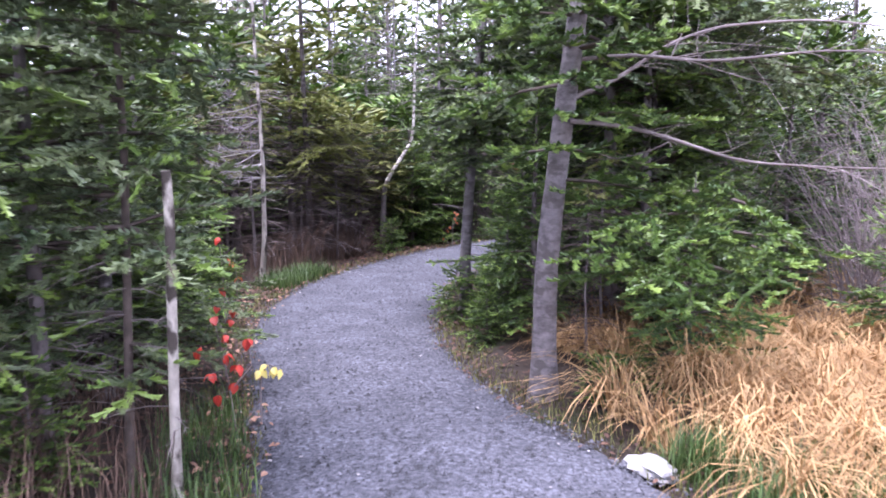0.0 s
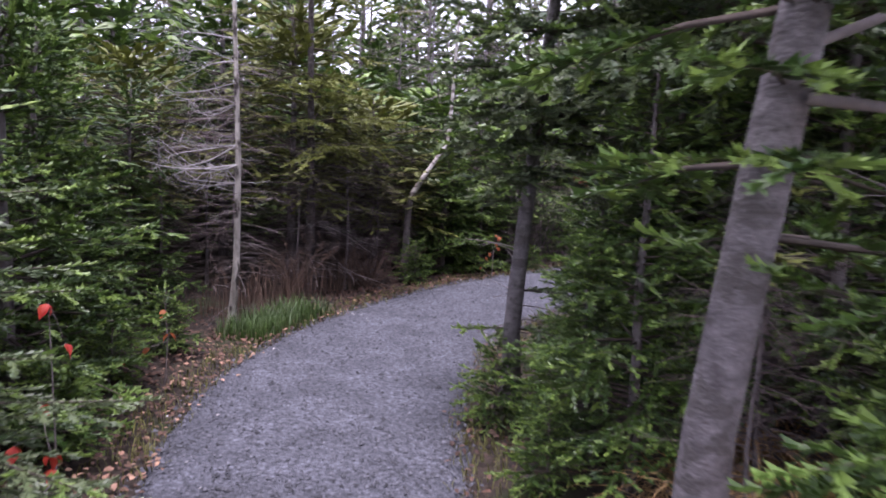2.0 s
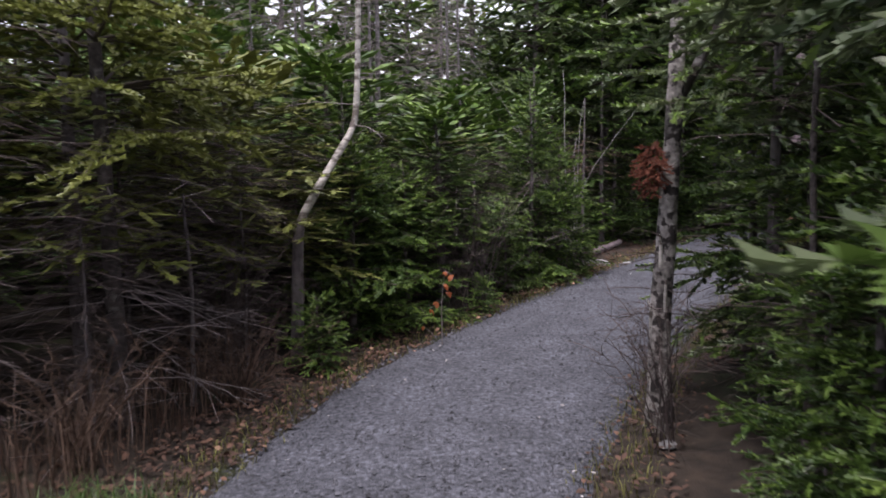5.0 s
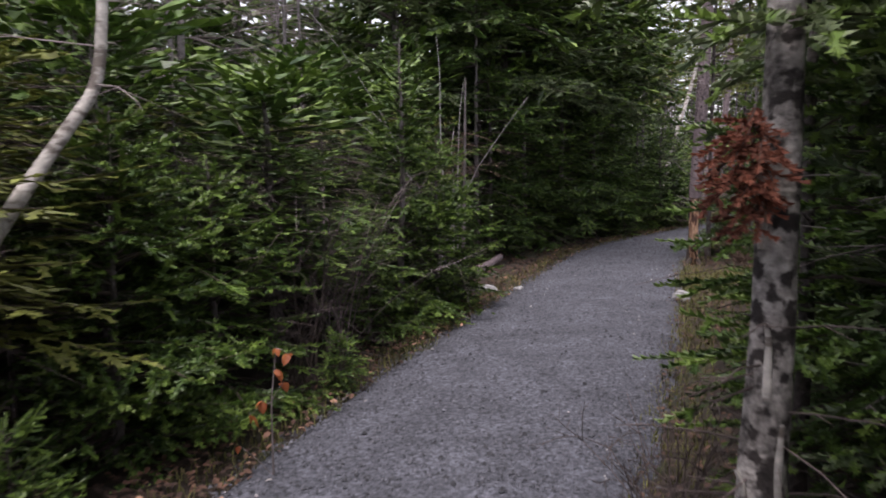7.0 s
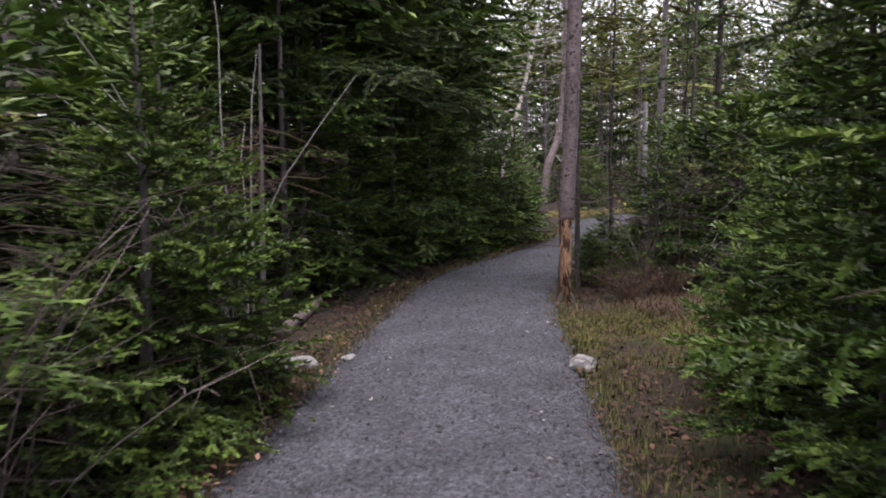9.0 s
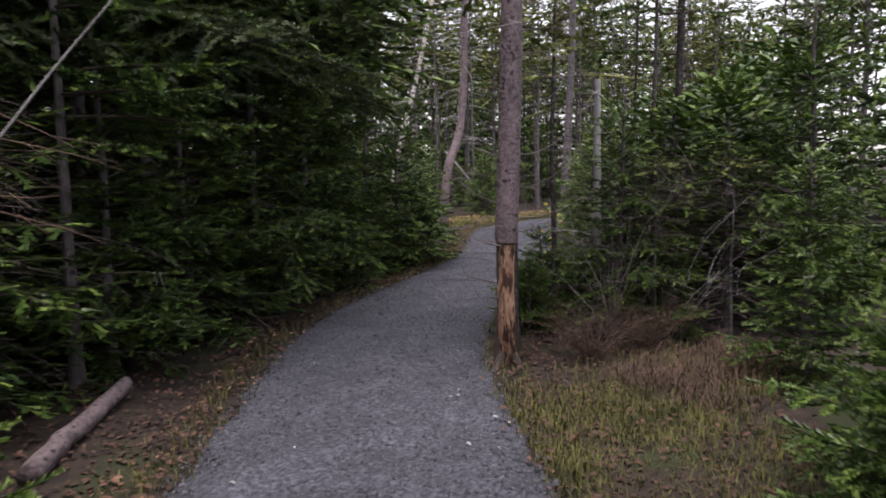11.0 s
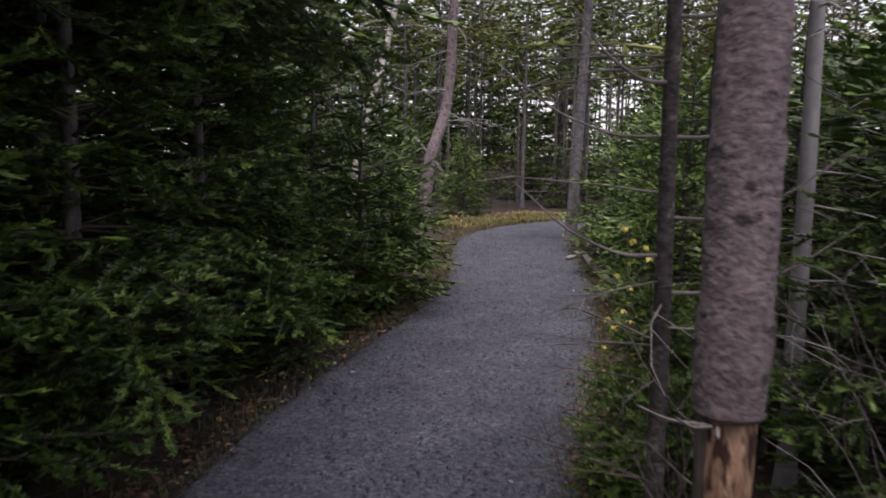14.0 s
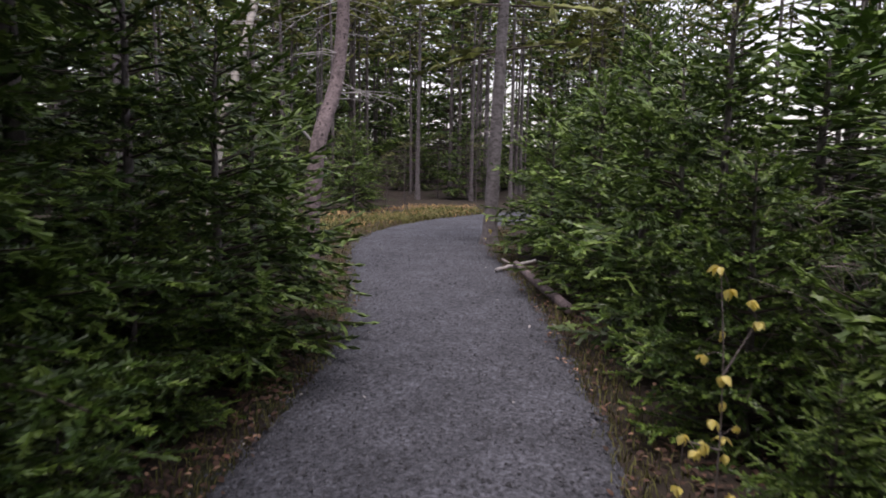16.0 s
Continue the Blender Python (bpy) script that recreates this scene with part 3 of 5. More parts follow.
# thicket left of the first bend
for row in (("fir_c", -2.35, 3.35, 0.95), ("fir_c", -2.1, 4.75, 0.9), ("fir_a", -2.55, 5.6, 0.85), ("fir_b", -2.6, 6.7, 0.9), ("fir_a", -3.0, 7.7, 0.9),
            ("fir_m", -3.4, 4.6, 1.0), ("fir_m", -3.6, 6.6, 1.0), ("fir_n", -3.7, 8.6, 1.0), ("fir_c", -3.3, 2.2, 1.0), ("fir_m", -4.4, 3.0, 1.0),
            ("fir_n", -5.0, 5.5, 1.0), ("fir_m", -5.2, 7.8, 1.0), ("fir_a", -3.2, 9.5, 0.75), ("fir_m", -4.6, 10.2, 0.9), ("small_fir", -1.75, 3.15, 0.55), ("small_fir", -2.3, 2.7, 0.7),
            ("small_fir", -2.05, 6.2, 0.8), ("small_fir", -2.35, 7.35, 0.8), ("small_fir", -2.35, 8.3, 0.8)):
    plant(*row)
# dead tangle under the spruces
for row in ((-2.6, 10.7, 0.8), (-1.6, 11.7, 0.75), (-2.2, 12.6, 0.9), (-1.35, 12.5, 0.7), (-3.2, 11.5, 0.9), (-1.0, 13.4, 0.8), (-3.0, 9.7, 0.8), (-1.9, 13.5, 0.9), (-0.2, 14.2, 0.7), (-3.8, 9.9, 0.9),
            (0.55, 15.3, 0.7), (1.0, 15.9, 0.7), (-2.0, 11.0, 0.55), (-2.5, 5.0, 0.6), (-2.75, 6.2, 0.6), (2.4, 18.2, 0.8), (3.2, 19.2, 0.8), (8.6, 18.9, 0.7), (7.9, 17.8, 0.6), (9.4, 18.2, 0.7),
            (1.7, 8.4, 0.7), (1.5, 7.0, 0.7), (1.2, 5.9, 0.6)):
    plant("thicket", *row)
# dark spruces behind the grassy bend
for row in (("spruce_o", -2.3, 11.9, 0.95), ("spruce_o", -1.5, 13.1, 0.95), ("spruce_p", -3.3, 12.4, 1.0), ("spruce_p", -2.2, 14.2, 1.0), ("spruce_o", -3.9, 11.0, 0.9),
            ("spruce_p", -0.7, 14.4, 0.95), ("fir_n", -4.2, 13.8, 1.0), ("fir_n", -2.9, 15.8, 1.0), ("fir_m", -1.2, 16.0, 1.0), ("fir_a", -0.6, 13.7, 0.75),
            ("fir_m", -5.6, 12.2, 1.0), ("fir_n", 0.3, 16.5, 1.0)):
    plant(*row)
# low firs along the left edge
for row in (("bush", -0.55, 13.4, 0.75), ("bush", 0.0, 13.95, 0.85), ("spruce_p", 0.45, 14.85, 0.75), ("bush", 1.25, 15.35, 0.6), ("small_fir", 0.72, 14.1, 0.6), ("fir_b", 1.7, 15.95, 0.85), ("bush", 2.2, 16.5, 0.95), ("small_fir", -0.8, 12.3, 0.9), ("fir_a", 2.2, 17.5, 0.95),
            ("spruce_p", 0.9, 16.9, 0.9), ("fir_m", 1.9, 18.6, 0.95), ("fir_n", 0.0, 18.0, 1.0), ("fir_m", 3.0, 19.6, 0.9), ("fir_m", 4.0, 20.9, 0.95),
            ("fir_n", 2.2, 20.6, 1.0), ("fir_m", 3.4, 22.4, 1.0), ("small_fir", 2.6, 16.75, 0.7), ("small_fir", 1.7, 15.6, 0.6), ("fir_n", -0.6, 15.6, 1.0)):
    plant(*row)
# dark row on the inside of the second bend
for row in (("fir_m", 4.75, 21.2, 0.85), ("fir_m", 5.5, 21.5, 0.85), ("fir_m", 6.2, 22.0, 0.85), ("fir_m", 7.0, 22.45, 0.9), ("fir_a", 7.8, 22.65, 0.95), ("fir_a", 8.8, 23.1, 0.9),
            ("bush_m", 9.6, 23.35, 0.95), ("bush_m", 10.3, 23.85, 0.95), ("small_fir", 9.5, 22.95, 0.8), ("bush", 8.6, 22.75, 0.7), ("small_fir", 7.1, 21.75, 0.8), ("bush", 6.0, 21.35, 0.7),
            ("fir_m", 8.4, 24.3, 0.95), ("fir_n", 5.2, 23.4, 1.0), ("fir_m", 6.9, 24.4, 1.0), ("bush_m", 11.5, 25.1, 0.75), ("bush_m", 12.7, 26.5, 0.55), ("small_fir", 13.4, 27.1, 0.9),
            ("fir_m", 9.8, 25.6, 1.0), ("fir_n", 7.5, 26.8, 1.0), ("fir_m", 4.2, 24.8, 1.0)):
    plant(*row)
# right of the first stretch
for row in (("fir_d", 1.6, 6.2, 0.85), ("fir_d", 1.5, 7.7, 0.85), ("fir_a", 1.0, 8.9, 0.6), ("fir_d", 2.0, 9.5, 0.9), ("fir_m", 2.0, 7.2, 0.9), ("fir_m", 2.3, 9.0, 1.0),
            ("bush", 1.6, 5.05, 0.78), ("bush_m", 3.4, 5.5, 0.6), ("small_fir", 0.35, 6.05, 0.7), ("small_fir", 0.42, 6.9, 0.7), ("small_fir", 0.55, 8.4, 0.7),
            ("fir_a", 3.6, 8.2, 0.8), ("fir_m", 4.6, 9.6, 0.9), ("fir_n", 3.4, 10.4, 1.0), ("fir_b", 4.6, 6.4, 0.6), ("fir_m", 6.2, 8.6, 0.9), ("fir_n", 7.5, 10.5, 1.0), ("small_fir", 0.9, 4.55, 0.45)):
    plant(*row)
for row in (("fir_d", 0.72, 6.1, 0.6), ("fir_a", 0.55, 6.55, 0.4), ("small_fir", 0.1, 7.05, 0.8), ("fir_a", 0.8, 8.0, 0.5), ("fir_d", 1.4, 8.4, 0.9), ("fir_a", 2.3, 10.1, 1.0), ("fir_d", 2.3, 11.3, 1.0), ("fir_a", 2.1, 9.3, 0.9), ("thicket", 1.0, 5.4, 0.5), ("fir_c", 1.8, 6.6, 1.0), ("fir_c", 1.7, 7.6, 1.0), ("shade_fir", 1.35, 6.3, 1.0), ("shade_fir", 1.5, 8.0, 1.0), ("shade_fir", 2.2, 7.2, 1.1), ("shade_fir", 2.0, 9.4, 1.0), ("fir_a", 1.6, 9.95, 0.5), ("fir_a", 1.4, 9.2, 0.4), ("fir_a", 1.75, 10.5, 0.5), ("thicket", 1.6, 10.2, 0.45), ("thicket", 1.3, 9.6, 0.4)):
    plant(*row)
# right of the second stretch
for row in (("fir_c", 2.4, 10.6, 1.05), ("fir_a", 2.9, 11.9, 0.95), ("fir_a", 3.5, 12.75, 0.95), ("fir_a", 4.3, 13.6, 1.0), ("fir_b", 5.3, 14.3, 1.1), ("fir_a", 6.2, 15.1, 1.0), ("bush", 5.4, 15.0, 0.7),
            ("shade_fir", 3.9, 12.2, 1.1), ("shade_fir", 5.2, 13.4, 1.1), ("fir_m", 4.2, 11.9, 1.0), ("fir_m", 5.6, 12.8, 1.0), ("fir_n", 7.0, 13.4, 1.0), ("fir_m", 7.6, 15.2, 0.6), ("fir_b", 7.5, 16.4, 0.55), ("small_fir", 3.0, 12.3, 0.8), ("small_fir", 4.75, 14.6, 0.75)):
    plant(*row)
# right of the last stretch
for row in (("fir_d", 7.85, 18.1, 0.62), ("fir_n", 8.95, 18.3, 0.8), ("spruce_p", 8.7, 17.6, 0.6), ("thicket", 8.4, 17.4, 0.6), ("fir_d", 9.35, 17.2, 0.9), ("bush", 8.05, 17.75, 0.5), ("fir_m", 10.6, 17.9, 0.9), ("bush", 9.2, 19.75, 0.42), ("small_fir", 7.6, 18.9, 0.9), ("bush", 9.95, 19.45, 0.85),
            ("bush", 10.4, 20.35, 0.85), ("fir_b", 11.2, 20.75, 0.85), ("bush_m", 11.9, 21.3, 0.95), ("fir_b", 12.8, 21.9, 0.85), ("bush_m", 13.5, 22.6, 0.95), ("fir_b", 14.5, 23.2, 0.8), ("bush_m", 15.3, 24.1, 0.9),
            ("bush_m", 10.0, 19.1, 1.0), ("fir_m", 11.4, 19.4, 0.9), ("fir_n", 13.0, 20.6, 0.9), ("fir_m", 14.6, 21.8, 0.9),
            ("fir_n", 16.2, 22.9, 0.95), ("bush_m", 17.4, 24.8, 0.9), ("small_fir", 16.6, 25.1, 0.8), ("bush_m", 16.3, 24.4, 0.8), ("bush", 8.95, 19.3, 0.5), ("small_fir", 8.3, 19.3, 0.95), ("small_fir", 7.6, 19.12, 0.9), ("fir_m", 12.6, 19.3, 0.95), ("fir_m", 14.2, 20.6, 0.95), ("fir_m", 11.2, 18.5, 0.8)):
    plant(*row)
# tall stems added so that their unseen crowns darken the inside of the second bend
for row in (("shade_canopy", 4.3, 20.6, 0.85), ("shade_canopy", 5.6, 21.7, 0.85), ("shade_canopy", 7.0, 22.6, 0.85), ("shade_canopy", 8.4, 23.4, 0.85), ("shade_canopy", 6.2, 23.6, 1.0),
            ("shade_fir", 2.9, 20.3, 1.2), ("shade_fir", 4.9, 20.8, 1.2), ("shade_fir", 6.2, 21.9, 1.2), ("shade_fir", 7.6, 22.8, 1.15), ("shade_canopy", 4.9, 21.0, 0.7), ("shade_canopy", 6.4, 22.2, 0.7), ("shade_canopy", 7.7, 23.1, 0.75), ("shade_canopy", 5.0, 22.6, 0.9)):
    plant(*row)
# a second rank that closes the view to the left
for row in (("fir_m", -1.7, 17.6, 1.2), ("fir_n", -3.4, 17.9, 1.2), ("fir_m", -0.8, 19.6, 1.25), ("fir_n", 1.0, 20.2, 1.25), ("fir_m", 0.2, 22.2, 1.3), ("fir_n", 2.0, 23.6, 1.3), ("fir_m", -2.6, 20.5, 1.3), ("fir_n", 3.6, 25.6, 1.3),
            ("fir_m", -6.4, 4.4, 1.2), ("fir_n", -6.8, 6.6, 1.2), ("fir_m", -7.0, 9.4, 1.2), ("fir_n", -6.8, 2.0, 1.2), ("fir_m", -5.8, 14.6, 1.2), ("fir_n", -7.6, 12.0, 1.2), ("fir_m", -4.8, 16.4, 1.2)):
    plant(*row)
# far stems and the woods all round
far_rng = random.Random(3)
for _ in range(230):
    u, v = far_rng.uniform(11, 42), far_rng.uniform(-14, 16)
    x, y = 9.5 + 0.72 * u + 0.69 * v, 20.5 + 0.69 * u - 0.72 * v
    if not on_path(np.array([x]), np.array([y]), 0.8)[0] and math.hypot(x - 16.1, y - 25.6) > 1.5 and (u > 15 or abs(v) > 5):
        plant(far_rng.choice(["far_trunk", "far_trunk_b", "far_trunk_b"]), x, y, far_rng.uniform(0.7, 1.1))
for x, y, s in ((19, 31, 0.5), (21, 33, 0.6), (24, 31.5, 0.6), (17, 33, 0.6), (15.5, 31, 0.5), (22, 36, 0.7), (26, 35, 0.8), (19, 37, 0.7), (29, 33, 0.8), (14.5, 29.5, 0.5), (25, 29.6, 0.45)):
    plant("bush_m", x, y, s * 1.6)
for x, y, s in ((15.2, 29.9, 0.55), (16.6, 31.2, 0.6), (18.2, 31.6, 0.6), (19.6, 30.6, 0.5), (21.2, 31.4, 0.6), (20.6, 32.8, 0.7), (17.2, 32.4, 0.7), (22.8, 30.4, 0.6), (23.6, 32.2, 0.7), (14.0, 28.8, 0.5)):
    plant("thicket", x, y, s)
# tall woods beyond the first bend
for x, y in ((1, 23.5), (2.6, 24.5), (4, 26), (0, 21.3), (5.5, 27.5), (-1.5, 22.5), (-3, 21.5), (-4.5, 20.5), (-6, 19.5), (-7.5, 18), (-2, 24.5), (2, 26.5), (-8.5, 15.5), (-5, 23), (-8, 21), (0.4, 25.5)):
    plant("far_fir", x, y, far_rng.uniform(0.95, 1.15))
for _ in range(46):
    x, y = far_rng.uniform(-13, 12), far_rng.uniform(21.5, 31)
    if y > 23.5 + 0.72 * x:
        plant(far_rng.choice(["far_trunk", "far_trunk_b", "far_fir", "grey_stem", "grey_stem"]), x, y, far_rng.uniform(0.75, 1.0))
for _ in range(26):
    plant("grey_stem", far_rng.uniform(-9, 1.5), far_rng.uniform(15.5, 21), far_rng.uniform(0.55, 0.85))
for _ in range(30):
    u, v = far_rng.uniform(24, 44), far_rng.uniform(-14, 14)
    plant("far_fir", 9.5 + 0.72 * u + 0.69 * v, 20.5 + 0.69 * u - 0.72 * v, far_rng.uniform(0.8, 1.1), None, 1.25)
for ring, count in ((1.0, 46), (1.32, 46), (1.8, 40)):
    for k in range(count):
        a = (k + far_rng.uniform(-0.3, 0.3)) * 2 * math.pi / count
        d = ring * (1.04 + far_rng.uniform(-0.05, 0.12))
        # an oval round the whole walk
        p, q = 23 * d * math.cos(a), 12.5 * d * math.sin(a)
        x, y = 7.5 + 0.56 * p + 0.83 * q, 14.5 + 0.83 * p - 0.56 * q
        ahead = math.cos(a) > 0.75 and ring < 1.2
        if not on_path(np.array([x]), np.array([y]), 1.6)[0] and not ahead and not (y < 2 and math.hypot(x - 1, y) < 17):
            plant("far_fir", x, y, far_rng.uniform(0.75, 1.1), None, 1.1 if math.cos(a) > 0.6 else 0.8)


# ---- single trees ----
def stem(name, label, category, pts, r0, r1, bark, segs=16, wobble=0.03, seed=0, m=None, group="", flare=0.45):
    """A tree whose trunk follows a line of points."""
    ob = thing(name, label, category, group, m)
    rng = np.random.default_rng(seed)
    p = np.array(pts, float)
    s = np.linspace(0, 1, len(p))
    q = np.linspace(0, 1, 26)
    line = np.stack([np.interp(q, s, p[:, i]) for i in range(3)], 1)
    k = np.array([0.25, 0.5, 0.25])
    sm = line.copy()
    for i in range(3):
        sm[1:-1, i] = np.convolve(line[:, i], k, "valid")
    rad = np.interp(q, [0, 1], [r0, r1]) * (1 + flare * np.exp(-np.clip(sm[:, 2], 0, 9) / 0.1))
    t = Tubes().add(sm, rad, segs, wobble, rng)
    part("trunk", t.mesh("trunk", bark), ob)
    return ob, sm, rng


def limb(tubes, pts, r0, r1, segs=6):
    p = np.array(pts, float)
    s, q = np.linspace(0, 1, len(p)), np.linspace(0, 1, 4 * len(p))
    line = np.stack([np.interp(q, s, p[:, i]) for i in range(3)], 1)
    for _ in range(2):
        line[1:-1] = 0.25 * line[:-2] + 0.5 * line[1:-1] + 0.25 * line[2:]
    tubes.add(line, np.linspace(r0, r1, len(q)), segs)
    return line


def twiggy(tubes, line, rng, n, length, r, droop=0.1):
    """Side twigs along a limb."""
    for _ in range(n):
        i = rng.integers(len(line) // 5, len(line))
        d = unit(rng.normal(0, 1, 3) * np.array([1, 1, 0.5]) + 0.8 * unit(line[-1] - line[0]))
        l = length * rng.uniform(0.3, 1.1)
        w = np.linspace(0, 1, 5)[:, None]
        pts = line[i] + d * l * w + rng.normal(0, 0.06, 3) * l * w ** 2 * 4 + np.array([0, 0, -droop * l]) * w ** 2
        tubes.add(pts, np.linspace(r, r * 0.3, 5), 3)
        for _ in range(2):
            j = rng.integers(1, 4)
            e = unit(d + rng.normal(0, 0.6, 3))
            tubes.add(pts[j] + e * l * 0.4 * w[::2], np.linspace(r * 0.6, r * 0.25, 3), 3)


def big_fir():
    ob, line, rng = stem("fir_tree", "old fir with a smooth grey-brown trunk beside the bend", "tree",
                         [(0.61, 4.74, -0.1), (0.61, 4.64, 0.8), (0.69, 4.5, 1.69), (0.80, 4.42, 2.6), (0.95, 4.3, 4.2), (1.05, 4.2, 6.5)], 0.078, 0.03, BARK_GREY, seed=31)
    c = Crown(rng, *QUALITY["near"])
    for z, yaw, L, pitch in ((1.3, -25, 0.8, -0.05), (1.75, 5, 0.6, 0.0), (1.72, -80, 0.45, 0.0), (1.4, 35, 0.9, -0.1), (1.55, 120, 0.7, -0.1), (1.25, 80, 0.7, 0.0), (1.5, 25, 0.75, -0.1), (1.62, -30, 0.8, 0.0), (1.9, 150, 0.8, -0.15), (2.05, 70, 0.9, 0.0), (2.1, -60, 0.75, 0.05), (2.2, 200, 0.7, 0.0), (2.4, 110, 0.9, -0.1),
                             (2.5, 15, 1.0, 0.0), (2.7, 170, 0.9, 0.0), (2.8, 250, 0.7, 0.1), (2.9, 60, 1.0, 0.0), (3.1, 130, 1.0, 0.0), (3.2, -20, 1.0, 0.1), (3.4, 90, 1.0, 0.1),
                             (3.6, 210, 0.9, 0.1), (3.8, 30, 0.9, 0.1), (4.0, 150, 0.9, 0.2), (4.3, 80, 0.8, 0.2), (4.5, -40, 0.8, 0.2), (4.8, 180, 0.8, 0.3), (5.2, 60, 0.7, 0.3), (5.6, 140, 0.6, 0.4)):
        i = np.argmin(abs(line[:, 2] - z))
        c.bough(line[i], radians(yaw), pitch, L, bare=0.25)
    # boughs on the side of the path, which hide the upper trunk
    for k in range(16):
        z = 1.5 + 0.075 * k
        c.bough(line[np.argmin(abs(line[:, 2] - z))], radians(-90 + (k * 53) % 130 - 65), 0.05, 0.4 + 0.04 * (k * 7 % 9), bare=0.1)
    # bright boughs over the straw
    for o, yaw, L in (((1.35, 4.35, 1.0), 200, 0.8), ((1.35, 4.35, 0.9), 235, 0.75), ((1.35, 4.35, 0.85), 180, 0.7), ((1.35, 4.35, 1.15), 215, 0.7), ((1.35, 4.35, 0.75), 255, 0.6),
                      ((1.5, 4.6, 0.95), 215, 0.8), ((1.5, 4.6, 1.1), 245, 0.8), ((1.6, 4.6, 0.8), 275, 0.7), ((1.75, 4.7, 1.0), 300, 0.7), ((1.5, 4.6, 1.25), 200, 0.8), ((1.7, 4.6, 1.2), 265, 0.8), ((1.9, 4.8, 0.9), 255, 0.8), ((1.5, 4.6, 0.7), 230, 0.7)):
        c.bough(o, radians(yaw), -0.05, L, 0.3, 0.12)
    # the low bough with a bright tip that crosses the trunk
    c.bough((1.1, 4.55, 1.12), radians(172), 0.32, 0.68, 0.25, 0.1)
    c.bough((1.1, 4.55, 1.12), radians(20), 0.1, 0.6, 0.3, 0.1)
    crown, wood = c.meshes(GREEN, 0.5)
    part("crown", crown, ob)
    part("branchwork", wood, ob)
    t = Tubes()
    for pts, r in (([(0.72, 4.48, 1.78), (1.0, 4.5, 1.9), (1.3, 4.55, 2.1), (1.6, 4.6, 2.2), (2.2, 4.7, 2.25), (2.8, 4.8, 2.2)], 0.015),
                   ([(0.72, 4.45, 1.66), (1.0, 4.4, 1.63), (1.3, 4.42, 1.55), (1.7, 4.5, 1.42), (2.3, 4.6, 1.38), (3.0, 4.75, 1.36)], 0.016),
                   ([(0.76, 4.46, 2.0), (1.1, 4.5, 2.03), (1.5, 4.5, 1.98), (2.2, 4.5, 2.05), (3.0, 4.6, 2.0)], 0.014)):
        ln = limb(t, pts, r, 0.004)
        twiggy(t, ln, rng, 16, 0.5, 0.004)
    part("deadwood", t.mesh("deadwood", TWIG), ob, "grey bare dead branches")
    return ob


big_fir()


def plain_tree(name, label, pts, r0, r1, bark, seed, dead=(), boughs=(), mats=GREEN, twig_mat=TWIG, twig_label="", quality="mid", extra=(), tip=0.4):
    ob, line, rng = stem(name, label, "tree", pts, r0, r1, bark, seed=seed)
    if dead:
        t = Tubes()
        z0, z1, n, reach, r = dead
        dead_twigs(t, rng, z0, z1, n, reach, r, p=line)
        part("deadwood", t.mesh("deadwood", twig_mat), ob, twig_label)
    if boughs:
        c = Crown(rng, *QUALITY[quality])
        z0, z1, n, L = boughs
        for _ in range(n):
            z = rng.uniform(z0, z1)
            i = np.argmin(abs(line[:, 2] - z))
            c.bough(line[i], rng.uniform(0, 6.3), rng.normal(0, 0.15), L * rng.uniform(0.6, 1.1), bare=0.2)
        for z, yaw, L, pitch in extra:
            c.bough(line[np.argmin(abs(line[:, 2] - z))], radians(yaw), pitch, L)
        crown, wood = c.meshes(mats, tip)
        part("crown", crown, ob)
        part("branchwork", wood, ob)
    return ob, line, rng


# thin fir with a pale flaking trunk at the start
plain_tree("fir_tree", "slim fir with plump grey-green boughs above the verge", [(-1.42, 3.36, -0.1), (-1.38, 3.34, 0.7), (-1.35, 3.34, 1.5), (-1.37, 3.36, 2.4), (-1.35, 3.34, 4.4)], 0.022, 0.01, LIMB, 41,
           (0.4, 1.4, 10, 0.35, 0.004), (1.0, 3.7, 48, 0.8), BLUE, quality="near",
           extra=((1.62, -95, 0.6, -0.15), (1.7, -140, 0.75, -0.1), (1.85, -60, 0.6, -0.1), (1.95, -110, 0.7, 0.0), (2.1, -150, 0.8, 0.0), (2.15, -40, 0.6, 0.0), (2.3, -90, 0.7, 0.0),
                  (1.0, 190, 0.8, 0.0), (1.15, 230, 0.7, 0.05), (0.75, 170, 0.6, 0.0), (1.3, 205, 0.75, 0.1)) + tuple((1.5 + 0.07 * k, (k * 67) % 360, 0.5 + 0.03 * (k * 7 % 9), 0.02) for k in range(18))
           + ((1.45, -35, 0.5, 0.0), (1.4, -60, 0.5, 0.0), (1.55, -20, 0.5, 0.0), (0.62, -40, 0.4, 0.0), (0.55, -70, 0.45, 0.0), (0.7, -15, 0.4, 0.0)))
plain_tree("birch_stub", "broken grey-white birch stem with peeling bark on the verge", [(-1.15, 3.2, -0.1), (-1.13, 3.16, 0.4), (-1.09, 3.08, 0.9), (-1.06, 3.02, 1.25), (-1.06, 3.0, 1.42)], 0.022, 0.019, FLAKING, 152,
           (0.3, 1.2, 6, 0.3, 0.004))
